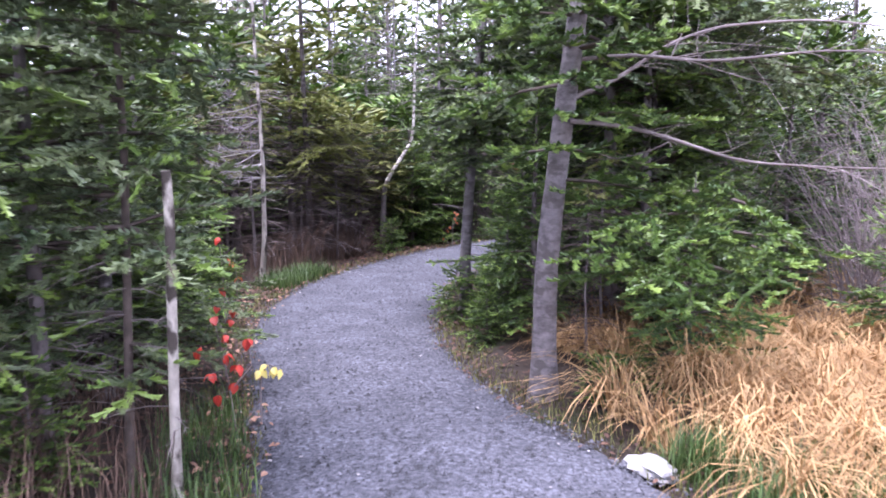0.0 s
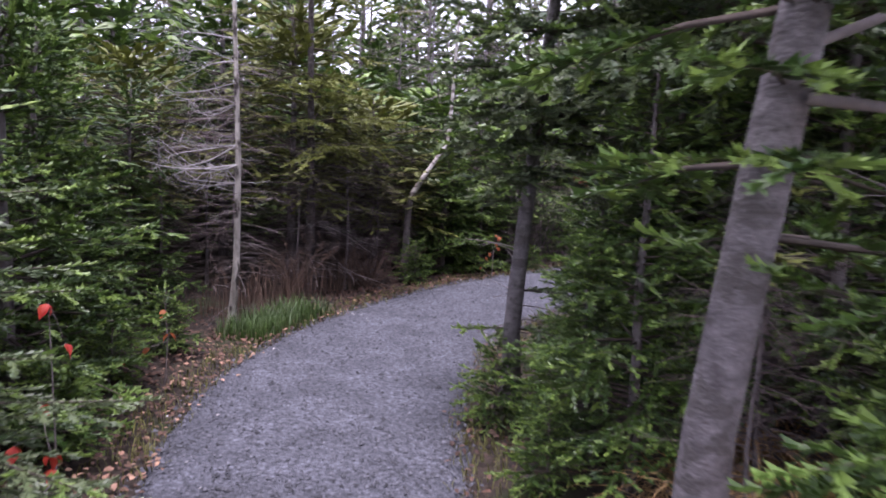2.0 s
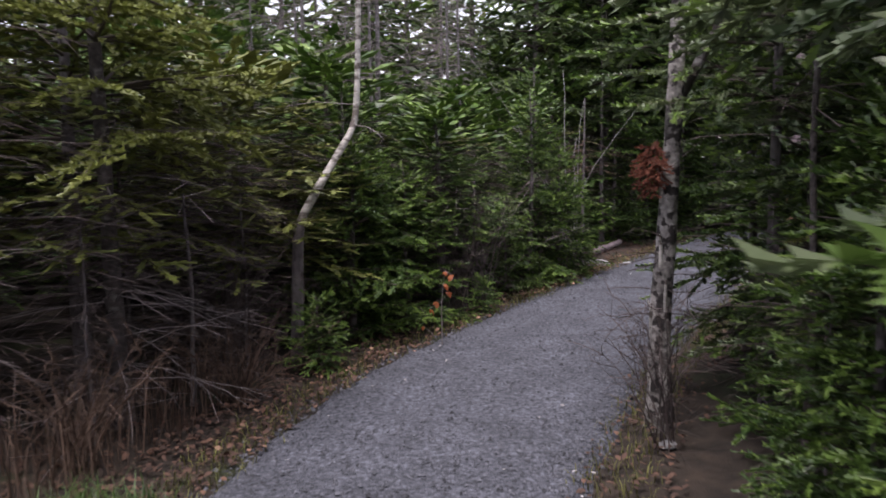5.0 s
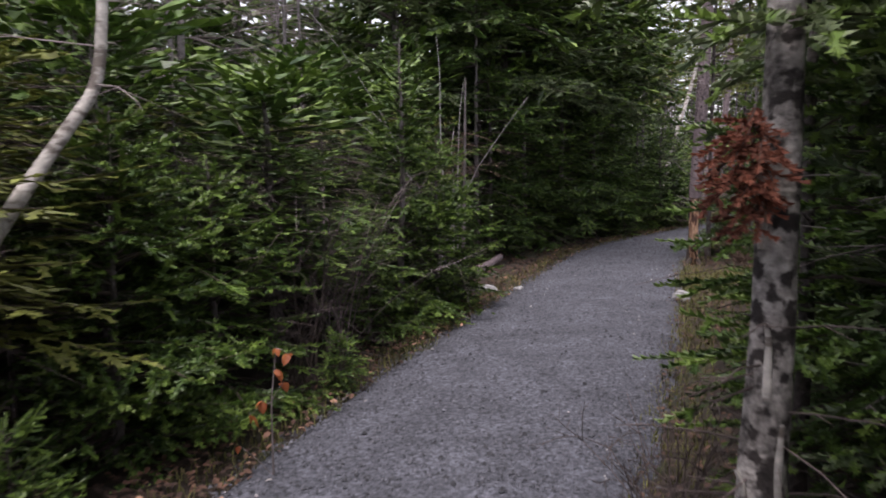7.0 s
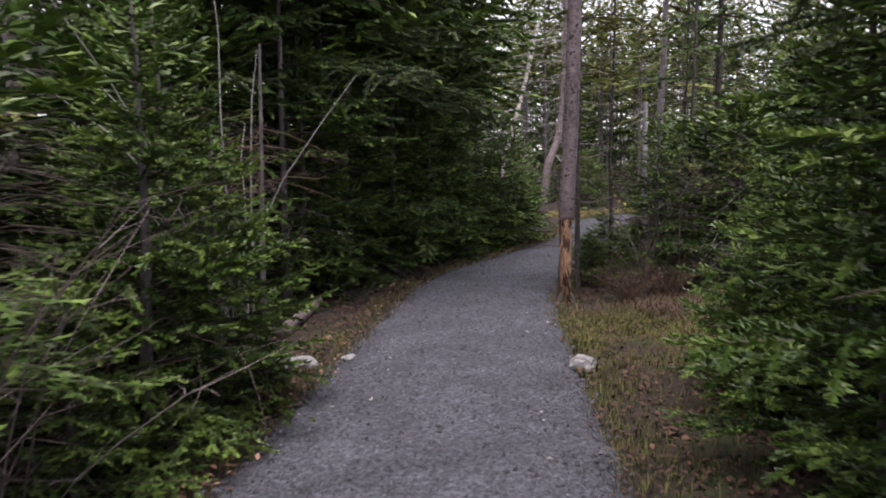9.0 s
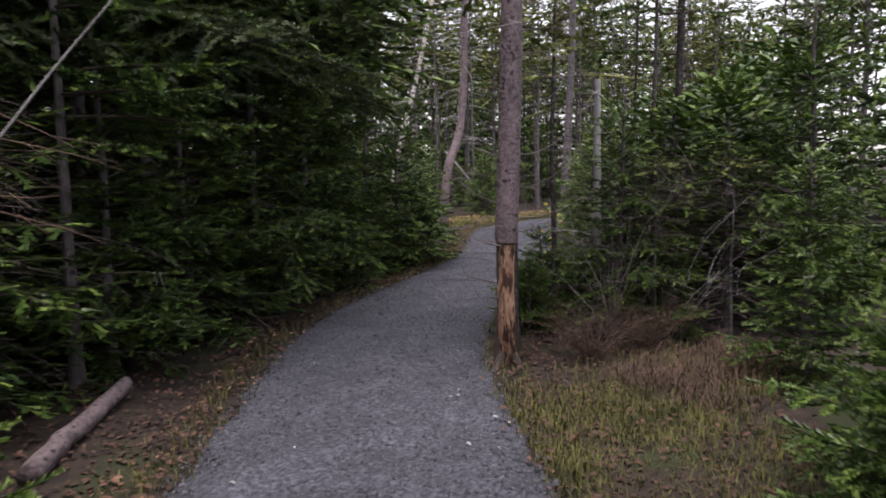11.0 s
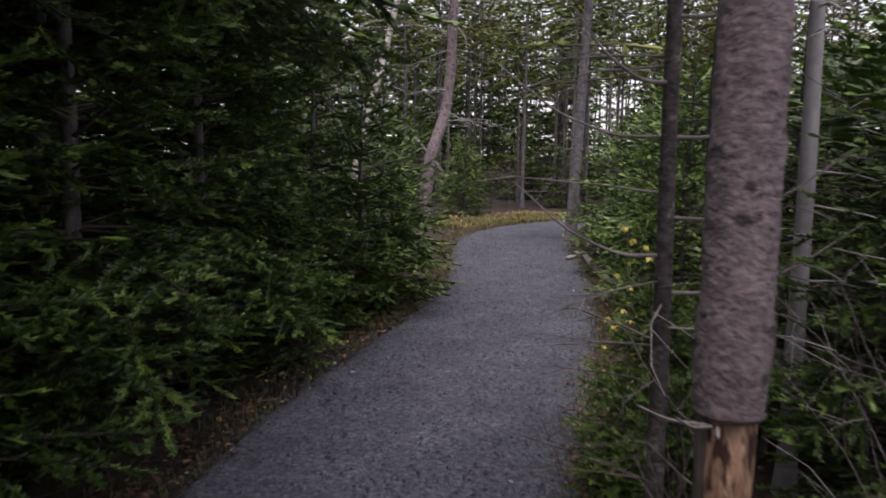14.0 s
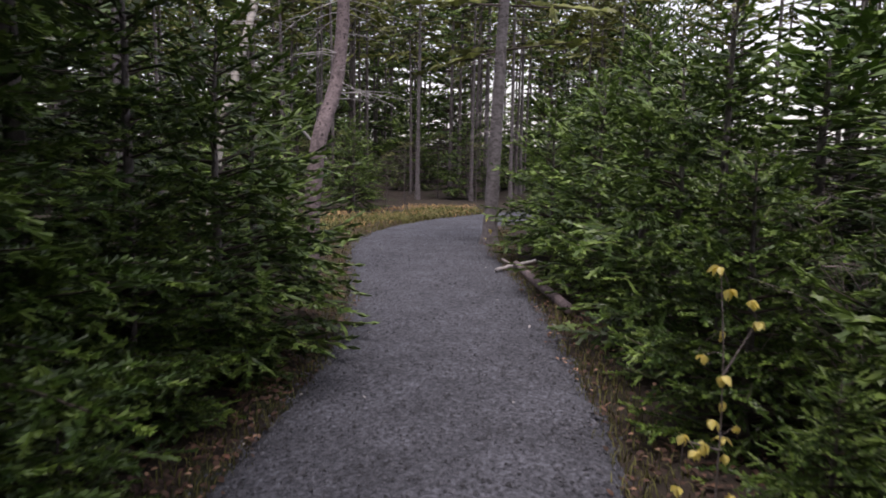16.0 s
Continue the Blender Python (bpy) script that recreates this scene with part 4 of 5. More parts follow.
# bare dead spruce on the grassy bend
ds, dl, drng = plain_tree("dead_spruce", "dead pale grey spruce with many thin bare branches", [(-2.2, 9.3, -0.1), (-2.13, 9.25, 0.5), (-2.12, 9.25, 1.5), (-2.16, 9.25, 2.6), (-2.2, 9.25, 4.6)], 0.036, 0.012, FLAKING, 42,
           (0.15, 4.2, 130, 0.42, 0.0035), twig_mat=TWIG, twig_label="short thin bare branches")
fan = Tubes()
for k in range(20):
    z = drng.uniform(1.2, 2.5)
    a = radians(drng.uniform(130, 245))
    o = dl[np.argmin(abs(dl[:, 2] - z))]
    l = drng.uniform(0.3, 0.85)
    e = np.array([math.cos(a), math.sin(a), drng.uniform(-0.25, 0.3)]) * l
    bow = np.array([*drng.normal(0, 0.06, 2), drng.uniform(-0.12, 0.1)])
    ln = limb(fan, [o, o + 0.35 * e + bow, o + 0.7 * e + 1.2 * bow, o + e + drng.normal(0, 0.06, 3)], drng.uniform(0.004, 0.008), 0.0015, 4)
    twiggy(fan, ln, drng, 7, 0.3, 0.0026)
part("deadwood", fan.mesh("deadwood", TWIG_PALE), ds, "bleached fan of bare branches")
# trunk at the right of the bend
plain_tree("fir_tree", "grey-barked fir leaning over the edge of the path", [(0.22, 7.45, -0.1), (0.2, 7.35, 0.5), (0.24, 7.3, 1.1), (0.32, 7.3, 2.0), (0.45, 7.35, 3.4), (0.5, 7.4, 5.6)], 0.062, 0.02, BARK_GREY, 43,
           (0.2, 1.2, 10, 0.4, 0.005), (1.35, 4.6, 36, 0.95), BLUE, quality="near",
           extra=((1.4, -100, 0.55, -0.1), (1.5, -60, 0.7, -0.1), (1.55, 200, 0.6, 0.0), (1.7, -120, 0.6, 0.0), (1.8, -80, 0.7, 0.0), (0.55, -40, 0.5, 0.0), (0.8, -20, 0.5, 0.0), (0.35, -80, 0.4, 0.0), (0.45, 180, 0.3, 0.0)) + tuple((1.3 + 0.085 * k, -95 + (k * 53) % 120 - 60, 0.45 + 0.03 * (k * 7 % 9), 0.05) for k in range(16)) + tuple((1.5 + 0.045 * k, -90 + (k * 71) % 190 - 95, 0.55 + 0.03 * (k * 5 % 11), -0.08) for k in range(28)))
# crooked birch
birch, bl, brng = plain_tree("birch_tree", "thin white birch with a crooked leaning trunk and a dark foot", [(-0.95, 12.5, 0.98), (-0.9, 12.5, 1.12), (-0.72, 12.65, 1.42), (-0.5, 12.85, 1.76),
                             (-0.47, 12.9, 2.1), (-0.44, 12.95, 2.9), (-0.35, 13.0, 4.6)], 0.035, 0.016, BIRCH, 44, (1.6, 4.4, 22, 0.8, 0.004), twig_mat=TWIG)
foot = Tubes()
limb(foot, [(-1.0, 12.6, -0.1), (-0.98, 12.57, 0.3), (-0.97, 12.55, 0.6), (-0.95, 12.5, 0.94), (-0.93, 12.5, 1.04)], 0.05, 0.036, 12)
part("trunk_foot", foot.mesh("trunk_foot", BARK_FIR), birch, "dark bark at the foot of the trunk")
# birch with peeling bark at the edge
pb, pl, prng = plain_tree("birch_tree", "old birch with dark peeling bark at the path edge", [(1.08, 10.75, -0.1), (1.08, 10.78, 0.5), (1.12, 10.8, 1.0), (1.17, 10.85, 1.5), (1.22, 10.9, 2.2), (1.3, 11.0, 3.6), (1.35, 11.0, 5.2)],
                          0.066, 0.03, PEELED, 45, (0.2, 1.1, 26, 0.45, 0.004), twig_mat=TWIG_DARK)
for z, a in ((0.14, 3.4), (0.34, 4.4), (0.55, 3.3), (0.66, 4.6), (0.95, 3.9), (1.3, 3.4)):
    fl = Tubes()
    i = np.argmin(abs(pl[:, 2] - z))
    e = np.array([math.cos(a), math.sin(a), 0])
    limb(fl, [pl[i] + e * 0.056 + (0, 0, -0.09), pl[i] + e * 0.06, pl[i] + e * 0.064 + (0, 0, 0.06), pl[i] + e * 0.08 + (0.0, 0.01, 0.1)], 0.013, 0.005, 6)
    part("loose_bark", fl.mesh("loose_bark", BIRCH), pb, "curled white strip of loose bark")
up = Tubes()
limb(up, [(1.2, 10.9, 1.75), (1.4, 10.9, 2.1), (1.7, 10.9, 2.6), (2.0, 10.9, 3.2)], 0.035, 0.015, 8)
part("limb", up.mesh("limb", BIRCH_DARK), pb)


def barked_pine():
    """Pine at the path's edge: bare wood below, bark in a sleeve above."""
    pts = [(6.50, 18.16, -0.1), (6.46, 18.12, 0.25), (6.47, 18.12, 0.95), (6.53, 18.14, 1.6), (6.58, 18.16, 2.4), (6.66, 18.2, 3.6), (6.75, 18.25, 6.5)]
    ob, line, rng = stem("pine_tree", "pine with the bark stripped from its orange lower trunk", "tree", pts, 0.066, 0.05, BARE_WOOD, 24, 0.07, 51, flare=-0.25)
    t = Tubes()
    z = np.linspace(0.9, 6.4, 110)
    c = np.stack([np.interp(z, line[:, 2], line[:, i]) for i in range(3)], 1)
    r = np.interp(z, [0.9, 1.0, 2.4, 6.5], [0.078, 0.083, 0.08, 0.04])
    t.add(c, r, 22, 0.035, rng)
    # ragged foot of the sleeve, turned in to the wood
    t.add(np.stack([c[0] + (0, 0, 0.002), c[0] + (0, 0, -0.006), c[0] + (0, 0, -0.004)]), [0.08, 0.074, 0.06], 22, 0.03, rng)
    part("bark", t.mesh("bark", BARK_RED), ob, "scaly reddish grey bark above the stripped wood")
    # long bark splinter left at the foot
    s = Tubes()
    limb(s, [(6.40, 18.07, 0.55), (6.41, 18.05, 0.3), (6.44, 18.03, 0.14), (6.47, 18.02, 0.08)], 0.02, 0.008, 6)
    part("splinter", s.mesh("splinter", BARE_WOOD), ob)
    # dark strip that stands in for shade down the left side, and the dark root collar
    b = Tubes()
    side = np.array([-0.75, 0.62, 0.0])
    strip = np.array([line[np.argmin(abs(line[:, 2] - h))] * (1, 1, 0) + side * (0.044 + 0.006 * math.sin(9 * h)) + (0, 0, h) for h in np.linspace(-0.02, 0.93, 14)])
    b.add(strip, np.interp(np.linspace(0, 1, 14), [0, 0.2, 1], [0.05, 0.03, 0.024]), 8, 0.12, rng)
    part("bark_strip", b.mesh("bark_strip", LIMB), ob, "dark strip for the shaded side of the bare wood")
    root = Tubes()
    for a0, reach in ((2.4, 0.16), (3.3, 0.12), (1.2, 0.14), (5.2, 0.1)):
        e = np.array([math.cos(a0), math.sin(a0), 0.0])
        limb(root, [line[1] * (1, 1, 0) + e * 0.03 + (0, 0, 0.09), line[1] * (1, 1, 0) + e * 0.07 + (0, 0, 0.03), line[1] * (1, 1, 0) + e * reach + (0, 0, -0.03)], 0.045, 0.03, 8)
    part("root", root.mesh("root", LIMB), ob, "dark root collar in the soil")
    d = Tubes()
    dead_twigs(d, rng, 1.9, 5.5, 26, 0.7, 0.006, p=line)
    for a, l in ((3.6, 0.25), (2.6, 0.2), (3.1, 0.18)):
        limb(d, [np.array((6.42, 18.12, 0.88)), np.array((6.42 + l * math.cos(a) * 0.6, 18.12 + l * 0.6 * math.sin(a), 0.9)), np.array((6.42 + l * math.cos(a), 18.12 + l * math.sin(a), 0.94))], 0.005, 0.002, 4)
    part("deadwood", d.mesh("deadwood", TWIG), ob)
    c = Crown(rng, *QUALITY["far"])
    for k in range(22):
        z = 4.4 + 2.0 * k / 22
        i = np.argmin(abs(line[:, 2] - z))
        c.bough(line[i], k * 2.4, 0.1, 1.3 * (1 - 0.6 * k / 22), bare=0.2)
    crown, wood = c.meshes(GREEN, 0.4)
    part("crown", crown, ob)
    part("branchwork", wood, ob)
    return ob


barked_pine()
# trunk at the far corner
plain_tree("spruce_tree", "grey spruce trunk at the corner of the path", [(16.1, 25.6, -0.1), (16.15, 25.6, 0.6), (16.25, 25.6, 2.0), (16.4, 25.6, 4.0), (16.5, 25.6, 8.0)], 0.115, 0.06, BARK_GREY, 52,
           (1.6, 5.5, 40, 0.9, 0.008), (2.6, 7.5, 36, 1.3), OLIVE, quality="far")
# broken leaning snag
plain_tree("dead_snag", "broken pinkish dead trunk leaning over the bushes", [(12.2, 25.3, -0.1), (12.3, 25.35, 0.8), (12.45, 25.4, 1.5), (12.95, 25.6, 2.1), (13.15, 25.7, 2.9), (13.3, 25.8, 4.4), (13.4, 25.9, 7.5)], 0.095, 0.06, BARK_RED, 53,
           (1.9, 6.5, 80, 0.9, 0.006), twig_mat=TWIG_PALE)
plain_tree("dead_snag", "pale split dead trunk leaning against the trees", [(12.0, 26.8, -0.1), (12.3, 26.85, 1.5), (12.9, 26.95, 3.0), (13.6, 27.1, 5.0)], 0.06, 0.04, BIRCH, 54, (2.0, 4.8, 40, 1.0, 0.006), twig_mat=TWIG_PALE)
# broken stub behind the pine
plain_tree("dead_stub", "slim broken-topped dead stem with few bare branches", [(8.25, 18.65, -0.1), (8.22, 18.64, 0.8), (8.2, 18.63, 1.5), (8.21, 18.64, 2.22)], 0.042, 0.03, TWIG_PALE, 55, (0.5, 2.15, 16, 0.7, 0.006), twig_mat=TWIG_PALE)
# dark stems at the right of the last stretch
ub, ul, urng = plain_tree("spruce_tree", "dark slender spruce with upswept bare branches", [(7.15, 18.68, -0.1), (7.15, 18.68, 0.8), (7.15, 18.69, 1.6), (7.17, 18.7, 3.0), (7.2, 18.7, 5.5)], 0.034, 0.018, BARK_DARK, 56,
           (0.6, 2.6, 15, 0.6, 0.005), (2.3, 5.2, 26, 0.9), OLIVE, twig_mat=TWIG)
for k, z in enumerate((1.05, 1.2, 1.32, 1.5, 1.62, 1.8, 1.95)):
    o = ul[np.argmin(abs(ul[:, 2] - z))]
    a = radians((-40, 140, -75, 115, -20, 160, -55)[k])
    e = np.array([math.cos(a), math.sin(a), 0.0]) * urng.uniform(0.4, 0.7)
    arm = Tubes()
    ln = limb(arm, [o, o + 0.3 * e + (0, 0, 0.0), o + 0.65 * e + (0, 0, 0.08), o + e + (0, 0, 0.24)], 0.0085, 0.002, 6)
    twiggy(arm, ln, urng, 4, 0.2, 0.0025)
    part("branch", arm.mesh("branch", TWIG), ub, "bare grey upswept branch")
plain_tree("spruce_tree", "scaly dark spruce trunk among the firs", [(9.6, 18.7, -0.1), (9.6, 18.7, 1.0), (9.62, 18.68, 2.0), (9.65, 18.65, 5.5)], 0.06, 0.03, BARK_DARK, 57, (0.6, 2.5, 20, 0.7, 0.006), (2.4, 5.2, 26, 0.9), GREEN, twig_mat=TWIG)
for k, (x, y, h, r) in enumerate(((7.9, 18.9, 6, 0.028), (8.9, 18.5, 6, 0.03), (9.6, 19.2, 5, 0.025), (1.4, 9.9, 4, 0.02), (2.2, 11.8, 5, 0.035))):
    plain_tree("spruce_tree", "thin dark spruce stem with dead twigs", [(x, y, -0.1), (x + 0.02, y, 0.8), (x, y + 0.02, 1.6), (x + 0.03, y, 2.6), (x + 0.05, y, h)], r, r * 0.4, BARK_DARK, 60 + k,
               (0.2, h * 0.6, 40, 0.6, 0.004), (h * 0.55, h, 14, 0.7), GREEN, twig_mat=TWIG_DARK)


# ---- bare shrubs and brush ----
def shrub(x, y, n, height, spread, mat, label, seed, r=0.005, name="bare_shrub", forks=5, droop=0.15):
    rng = np.random.default_rng(seed)
    ob = thing(name, label, "shrub", m=pose(x, y, 0))
    t = Tubes()
    for _ in range(n):
        a, h = rng.uniform(0, 6.28), height * rng.uniform(0.5, 1.1)
        s = spread * rng.uniform(0.2, 1.0)
        o = np.array([*rng.normal(0, 0.08 * spread, 2), -0.02])
        w = np.linspace(0, 1, 6)[:, None]
        d = np.array([math.cos(a), math.sin(a), 0])
        pts = o + d * s * w ** 1.4 + np.array([0, 0, h]) * (w - droop * w ** 3) + rng.normal(0, 0.02, (6, 3)) * w
        t.add(pts, np.linspace(r, r * 0.3, 6), 3)
        twiggy(t, pts, rng, forks, 0.35 * height, r * 0.5)
    part("brush", t.mesh("brush", mat), ob)
    return ob


shrub(-2.05, 3.5, 40, 0.8, 0.5, TWIG, "tangle of dry grey-brown bare stems", 71)
shrub(-2.4, 4.3, 30, 0.9, 0.5, TWIG, "tangle of dry grey-brown bare stems", 72)
shrub(-1.7, 3.2, 26, 0.55, 0.4, DRY, "clump of dry brown stalks", 73)
shrub(-2.0, 10.6, 30, 0.75, 0.5, DRY, "clump of dry brown stalks under the spruces", 74)
shrub(-1.3, 11.6, 40, 0.6, 0.6, DRY, "clump of dry brown stalks under the spruces", 75)
shrub(-1.5, 12.3, 40, 1.2, 0.8, TWIG_DARK, "dark tangle of bare brush", 76)
shrub(3.6, 6.6, 60, 1.9, 1.0, TWIG, "large bare grey bush behind the dry grass", 77, 0.008)
shrub(4.6, 7.4, 60, 2.2, 1.2, TWIG, "large bare grey bush behind the dry grass", 78, 0.008)
shrub(2.7, 7.8, 40, 2.4, 0.9, TWIG, "tall bare grey bush", 79, 0.008)
shrub(7.0, 17.75, 60, 0.45, 0.5, DRY, "dry brown brush beside the stripped pine", 80)
shrub(7.5, 17.6, 60, 0.5, 0.5, DRY, "dry brown brush beside the stripped pine", 81)
shrub(7.45, 17.9, 14, 1.3, 0.7, TWIG, "thin bare saplings behind the stripped pine", 82)
shrub(6.85, 18.35, 4, 1.2, 0.3, TWIG_DARK, "thin crooked bare saplings", 83, 0.007)
shrub(8.1, 17.75, 9, 1.5, 1.1, TWIG_PALE, "thin pale dead branches in front of the firs", 84, 0.0045, forks=4)
shrub(7.7, 18.1, 7, 1.7, 0.9, TWIG, "thin grey dead branches in front of the firs", 153, 0.0045, forks=4)
shrub(0.95, 10.4, 14, 0.85, 0.35, TWIG_DARK, "upright dark bare twigs at the birch foot", 85)
shrub(1.35, 11.5, 26, 0.7, 0.4, TWIG_DARK, "low dark bare twigs at the path edge", 86)
shrub(0.55, 14.25, 16, 1.5, 1.1, TWIG_DARK, "tangle of brown dead brush under the firs", 88)
shrub(0.95, 14.95, 16, 1.6, 1.2, TWIG, "tangle of grey-brown dead brush under the firs", 89)
shrub(1.35, 15.7, 16, 1.4, 1.0, TWIG_DARK, "tangle of brown dead brush under the firs", 90)
shrub(2.5, 17.0, 10, 3.2, 1.7, TWIG_PALE, "tall bare shrub with pale spreading stems", 151, 0.009, forks=0)
shrub(10.6, 19.75, 40, 1.3, 0.8, TWIG, "fan of bare grey twigs against the firs", 87)


# ---- grass, straw, leaf litter ----
def blades(name, label, xy, h0, h1, bend, width, mat, seed, category="grass", fall=(0, 0)):
    rng = np.random.default_rng(seed)
    n = len(xy)
    h = rng.uniform(h0, h1, n)
    a = rng.uniform(0, 6.28, n)
    d = np.stack([np.cos(a), np.sin(a)], 1) * (bend * rng.uniform(0.2, 1.2, n) * h)[:, None] + np.array(fall) * h[:, None]
    w = np.stack([-np.sin(a), np.cos(a), np.zeros(n)], 1) * (width * rng.uniform(0.6, 1.3, n))[:, None]
    base = np.concatenate([xy, np.full((n, 1), -0.02)], 1)
    mid = base + np.concatenate([d * 0.3, (h * 0.62)[:, None]], 1)
    top = base + np.concatenate([d * 1.0, (h * (1 - 0.45 * bend * rng.random(n)))[:, None]], 1)
    v = np.stack([base - w, base + w, mid + w * 0.8, mid - w * 0.8, top], 1)
    i = np.arange(n)[:, None] * 5
    f = np.concatenate([i + np.array([[0, 1, 2]]), i + np.array([[0, 2, 3]]), i + np.array([[3, 2, 4]])])
    ob = new(name, mesh_of(name, v, f, mat))
    return tagged(ob, label, category, kind="stuff")


g = np.random.default_rng(9)


def clumps(n, per, centre, size, spread, keep=None):
    c = np.array(centre) + (g.random((n, 2)) - 0.5) * np.array(size)
    p = (c[:, None] + g.normal(0, spread, (n, per, 2))).reshape(-1, 2)
    return p[~on_path(p[:, 0], p[:, 1], 0.02)] if keep is None else p[keep(p)]


def tussocks(name, label, centres, per, h, reach, width, mat, seed, drift=(0, 0)):
    """Mops of long blades that rise from one root and fall outwards to the ground."""
    rng = np.random.default_rng(seed)
    n = len(centres) * per
    size = np.repeat(rng.uniform(0.6, 1.25, len(centres)), per)
    root = np.repeat(centres, per, 0) + rng.normal(0, 0.05, (n, 2))
    a = rng.uniform(0, 6.28, n)
    d = np.stack([np.cos(a), np.sin(a)], 1) + np.repeat(rng.normal(0, 0.45, (len(centres), 2)), per, 0) + np.array(drift)
    d *= (reach * size * rng.uniform(0.3, 1.2, n))[:, None]
    hh = h * size * rng.uniform(0.55, 1.25, n)
    fall = rng.uniform(0.55, 1.35, n)
    side = np.stack([-np.sin(a), np.cos(a), np.zeros(n)], 1) * (width * rng.uniform(0.6, 1.4, n))[:, None]
    curl = rng.normal(0, 0.12, (n, 2)) * hh[:, None]
    pts = []
    for s in (0.0, 0.3, 0.6, 0.85, 1.0):
        xy2 = root + d * s ** 1.25 + curl * s * s
        z = hh * (2.0 * s - (1.0 + fall * 0.75) * s * s)
        pts.append(np.concatenate([xy2, np.maximum(z, 0.012 * s)[:, None] - 0.02 * (1 - s)], 1))
    v = np.stack([q + sg * side * wd for q, wd in zip(pts, (0.9, 1.0, 0.9, 0.6, 0.15)) for sg in (-1, 1)], 1)
    i = np.arange(n)[:, None] * 10
    f = np.concatenate([i + np.array([[2 * k, 2 * k + 1, 2 * k + 3, 2 * k + 2]]) for k in range(4)])
    return tagged(new(name, mesh_of(name, v, f, mat, smooth=True)), label, "grass", kind="stuff")


cs = np.array([2.7, 4.55]) + (g.random((185, 2)) - 0.5) * np.array([3.6, 3.7])
cs = cs[~on_path(cs[:, 0], cs[:, 1], 0.34) & (np.hypot(cs[:, 0] - 0.6, cs[:, 1] - 4.7) > 0.3)]
tussocks("dry_grass", "bleached straw-coloured grass lying in tangled tussocks", cs, 85, 0.42, 0.42, 0.0038, STRAW, 91, (-0.1, -0.35))
cs = np.array([5.8, 5.6]) + (g.random((110, 2)) - 0.5) * np.array([4.5, 5.5])
tussocks("dry_grass", "bleached straw-coloured grass across the clearing", cs, 60, 0.45, 0.5, 0.006, STRAW, 92, (0, -0.3))
xy = np.concatenate([clumps(30, 60, (1.3, 3.2), (0.9, 0.8), 0.06), clumps(14, 60, (2.1, 3.3), (0.6, 0.5), 0.06)])
blades("grass", "green grass blades among the straw", xy, 0.1, 0.3, 0.6, 0.003, GRASS, 93)
blades("grass", "green grass along the left edge of the path", np.concatenate([beside(1100, g, 0.13, 0.175, 0.05, 0.5, "left"), beside(2000, g, 0.262, 0.288, 0.05, 0.5, "left")]), 0.08, 0.26, 0.7, 0.003, GRASS, 94)
blades("dry_grass", "dry brown stalks on the verge", np.concatenate([beside(900, g, 0.12, 0.2, 0.35, 1.2, "left"), beside(800, g, 0.27, 0.33, 0.5, 1.2, "left")]), 0.2, 0.6, 0.5, 0.0025, DRY, 95)
blades("moss_grass", "short yellowish green mossy grass on the verges",
       np.concatenate([beside(9000, g, 0.12, 0.85, -0.03, 0.3, "left"), beside(9000, g, 0.12, 0.85, -0.03, 0.3, "right"), clumps(120, 60, (5.75, 16.5), (1.3, 1.9), 0.12), clumps(90, 60, (6.9, 17.0), (2.0, 1.2), 0.12), clumps(80, 50, (4.6, 15.2), (1.8, 2.6), 0.14)]), 0.03, 0.1, 0.8, 0.003, MOSSY, 96)
blades("moss_grass", "yellowish dry grass at the far turn of the path", clumps(220, 40, (17.5, 29.4), (7, 1.4), 0.2), 0.05, 0.13, 1.4, 0.008, MOSSY, 97)
blades("dry_grass", "orange dry grass at the far turn", clumps(60, 40, (17.5, 29.7), (8, 2.0), 0.2), 0.05, 0.13, 1.4, 0.008, STRAW, 98)
blades("dry_grass", "dry orange-brown grass beside the stripped pine", np.concatenate([clumps(40, 50, (7.3, 16.9), (1.6, 0.9), 0.1)]), 0.06, 0.22, 1.5, 0.0028, DRY, 99)


def litter(name, label, xy, size, mat, seed):
    rng = np.random.default_rng(seed)
    n = len(xy)
    s = size * rng.uniform(0.5, 1.2, n)
    a = rng.uniform(0, 6.28, n)
    e1 = np.stack([np.cos(a), np.sin(a), rng.normal(0, 0.25, n)], 1) * s[:, None]
    e2 = np.stack([-np.sin(a), np.cos(a), rng.normal(0, 0.25, n)], 1) * (0.55 * s)[:, None]
    c = np.concatenate([xy, rng.uniform(0.008, 0.03, (n, 1))], 1)
    up = np.array([0, 0, 1.0]) * (0.25 * s)[:, None]
    v = np.stack([c - e1, c - 0.3 * e1 + e2 + up, c + 0.45 * e1 + 0.8 * e2 + up, c + e1, c + 0.45 * e1 - 0.8 * e2 + up, c - 0.3 * e1 - e2 + up], 1)
    i = np.arange(n)[:, None] * 6
    f = np.concatenate([i + np.array([[0, 1, 5]]), i + np.array([[1, 2, 5]]), i + np.array([[2, 4, 5]]), i + np.array([[2, 3, 4]])])
    tagged(new(name, mesh_of(name, v, f, mat)), label, "leaves", kind="stuff")


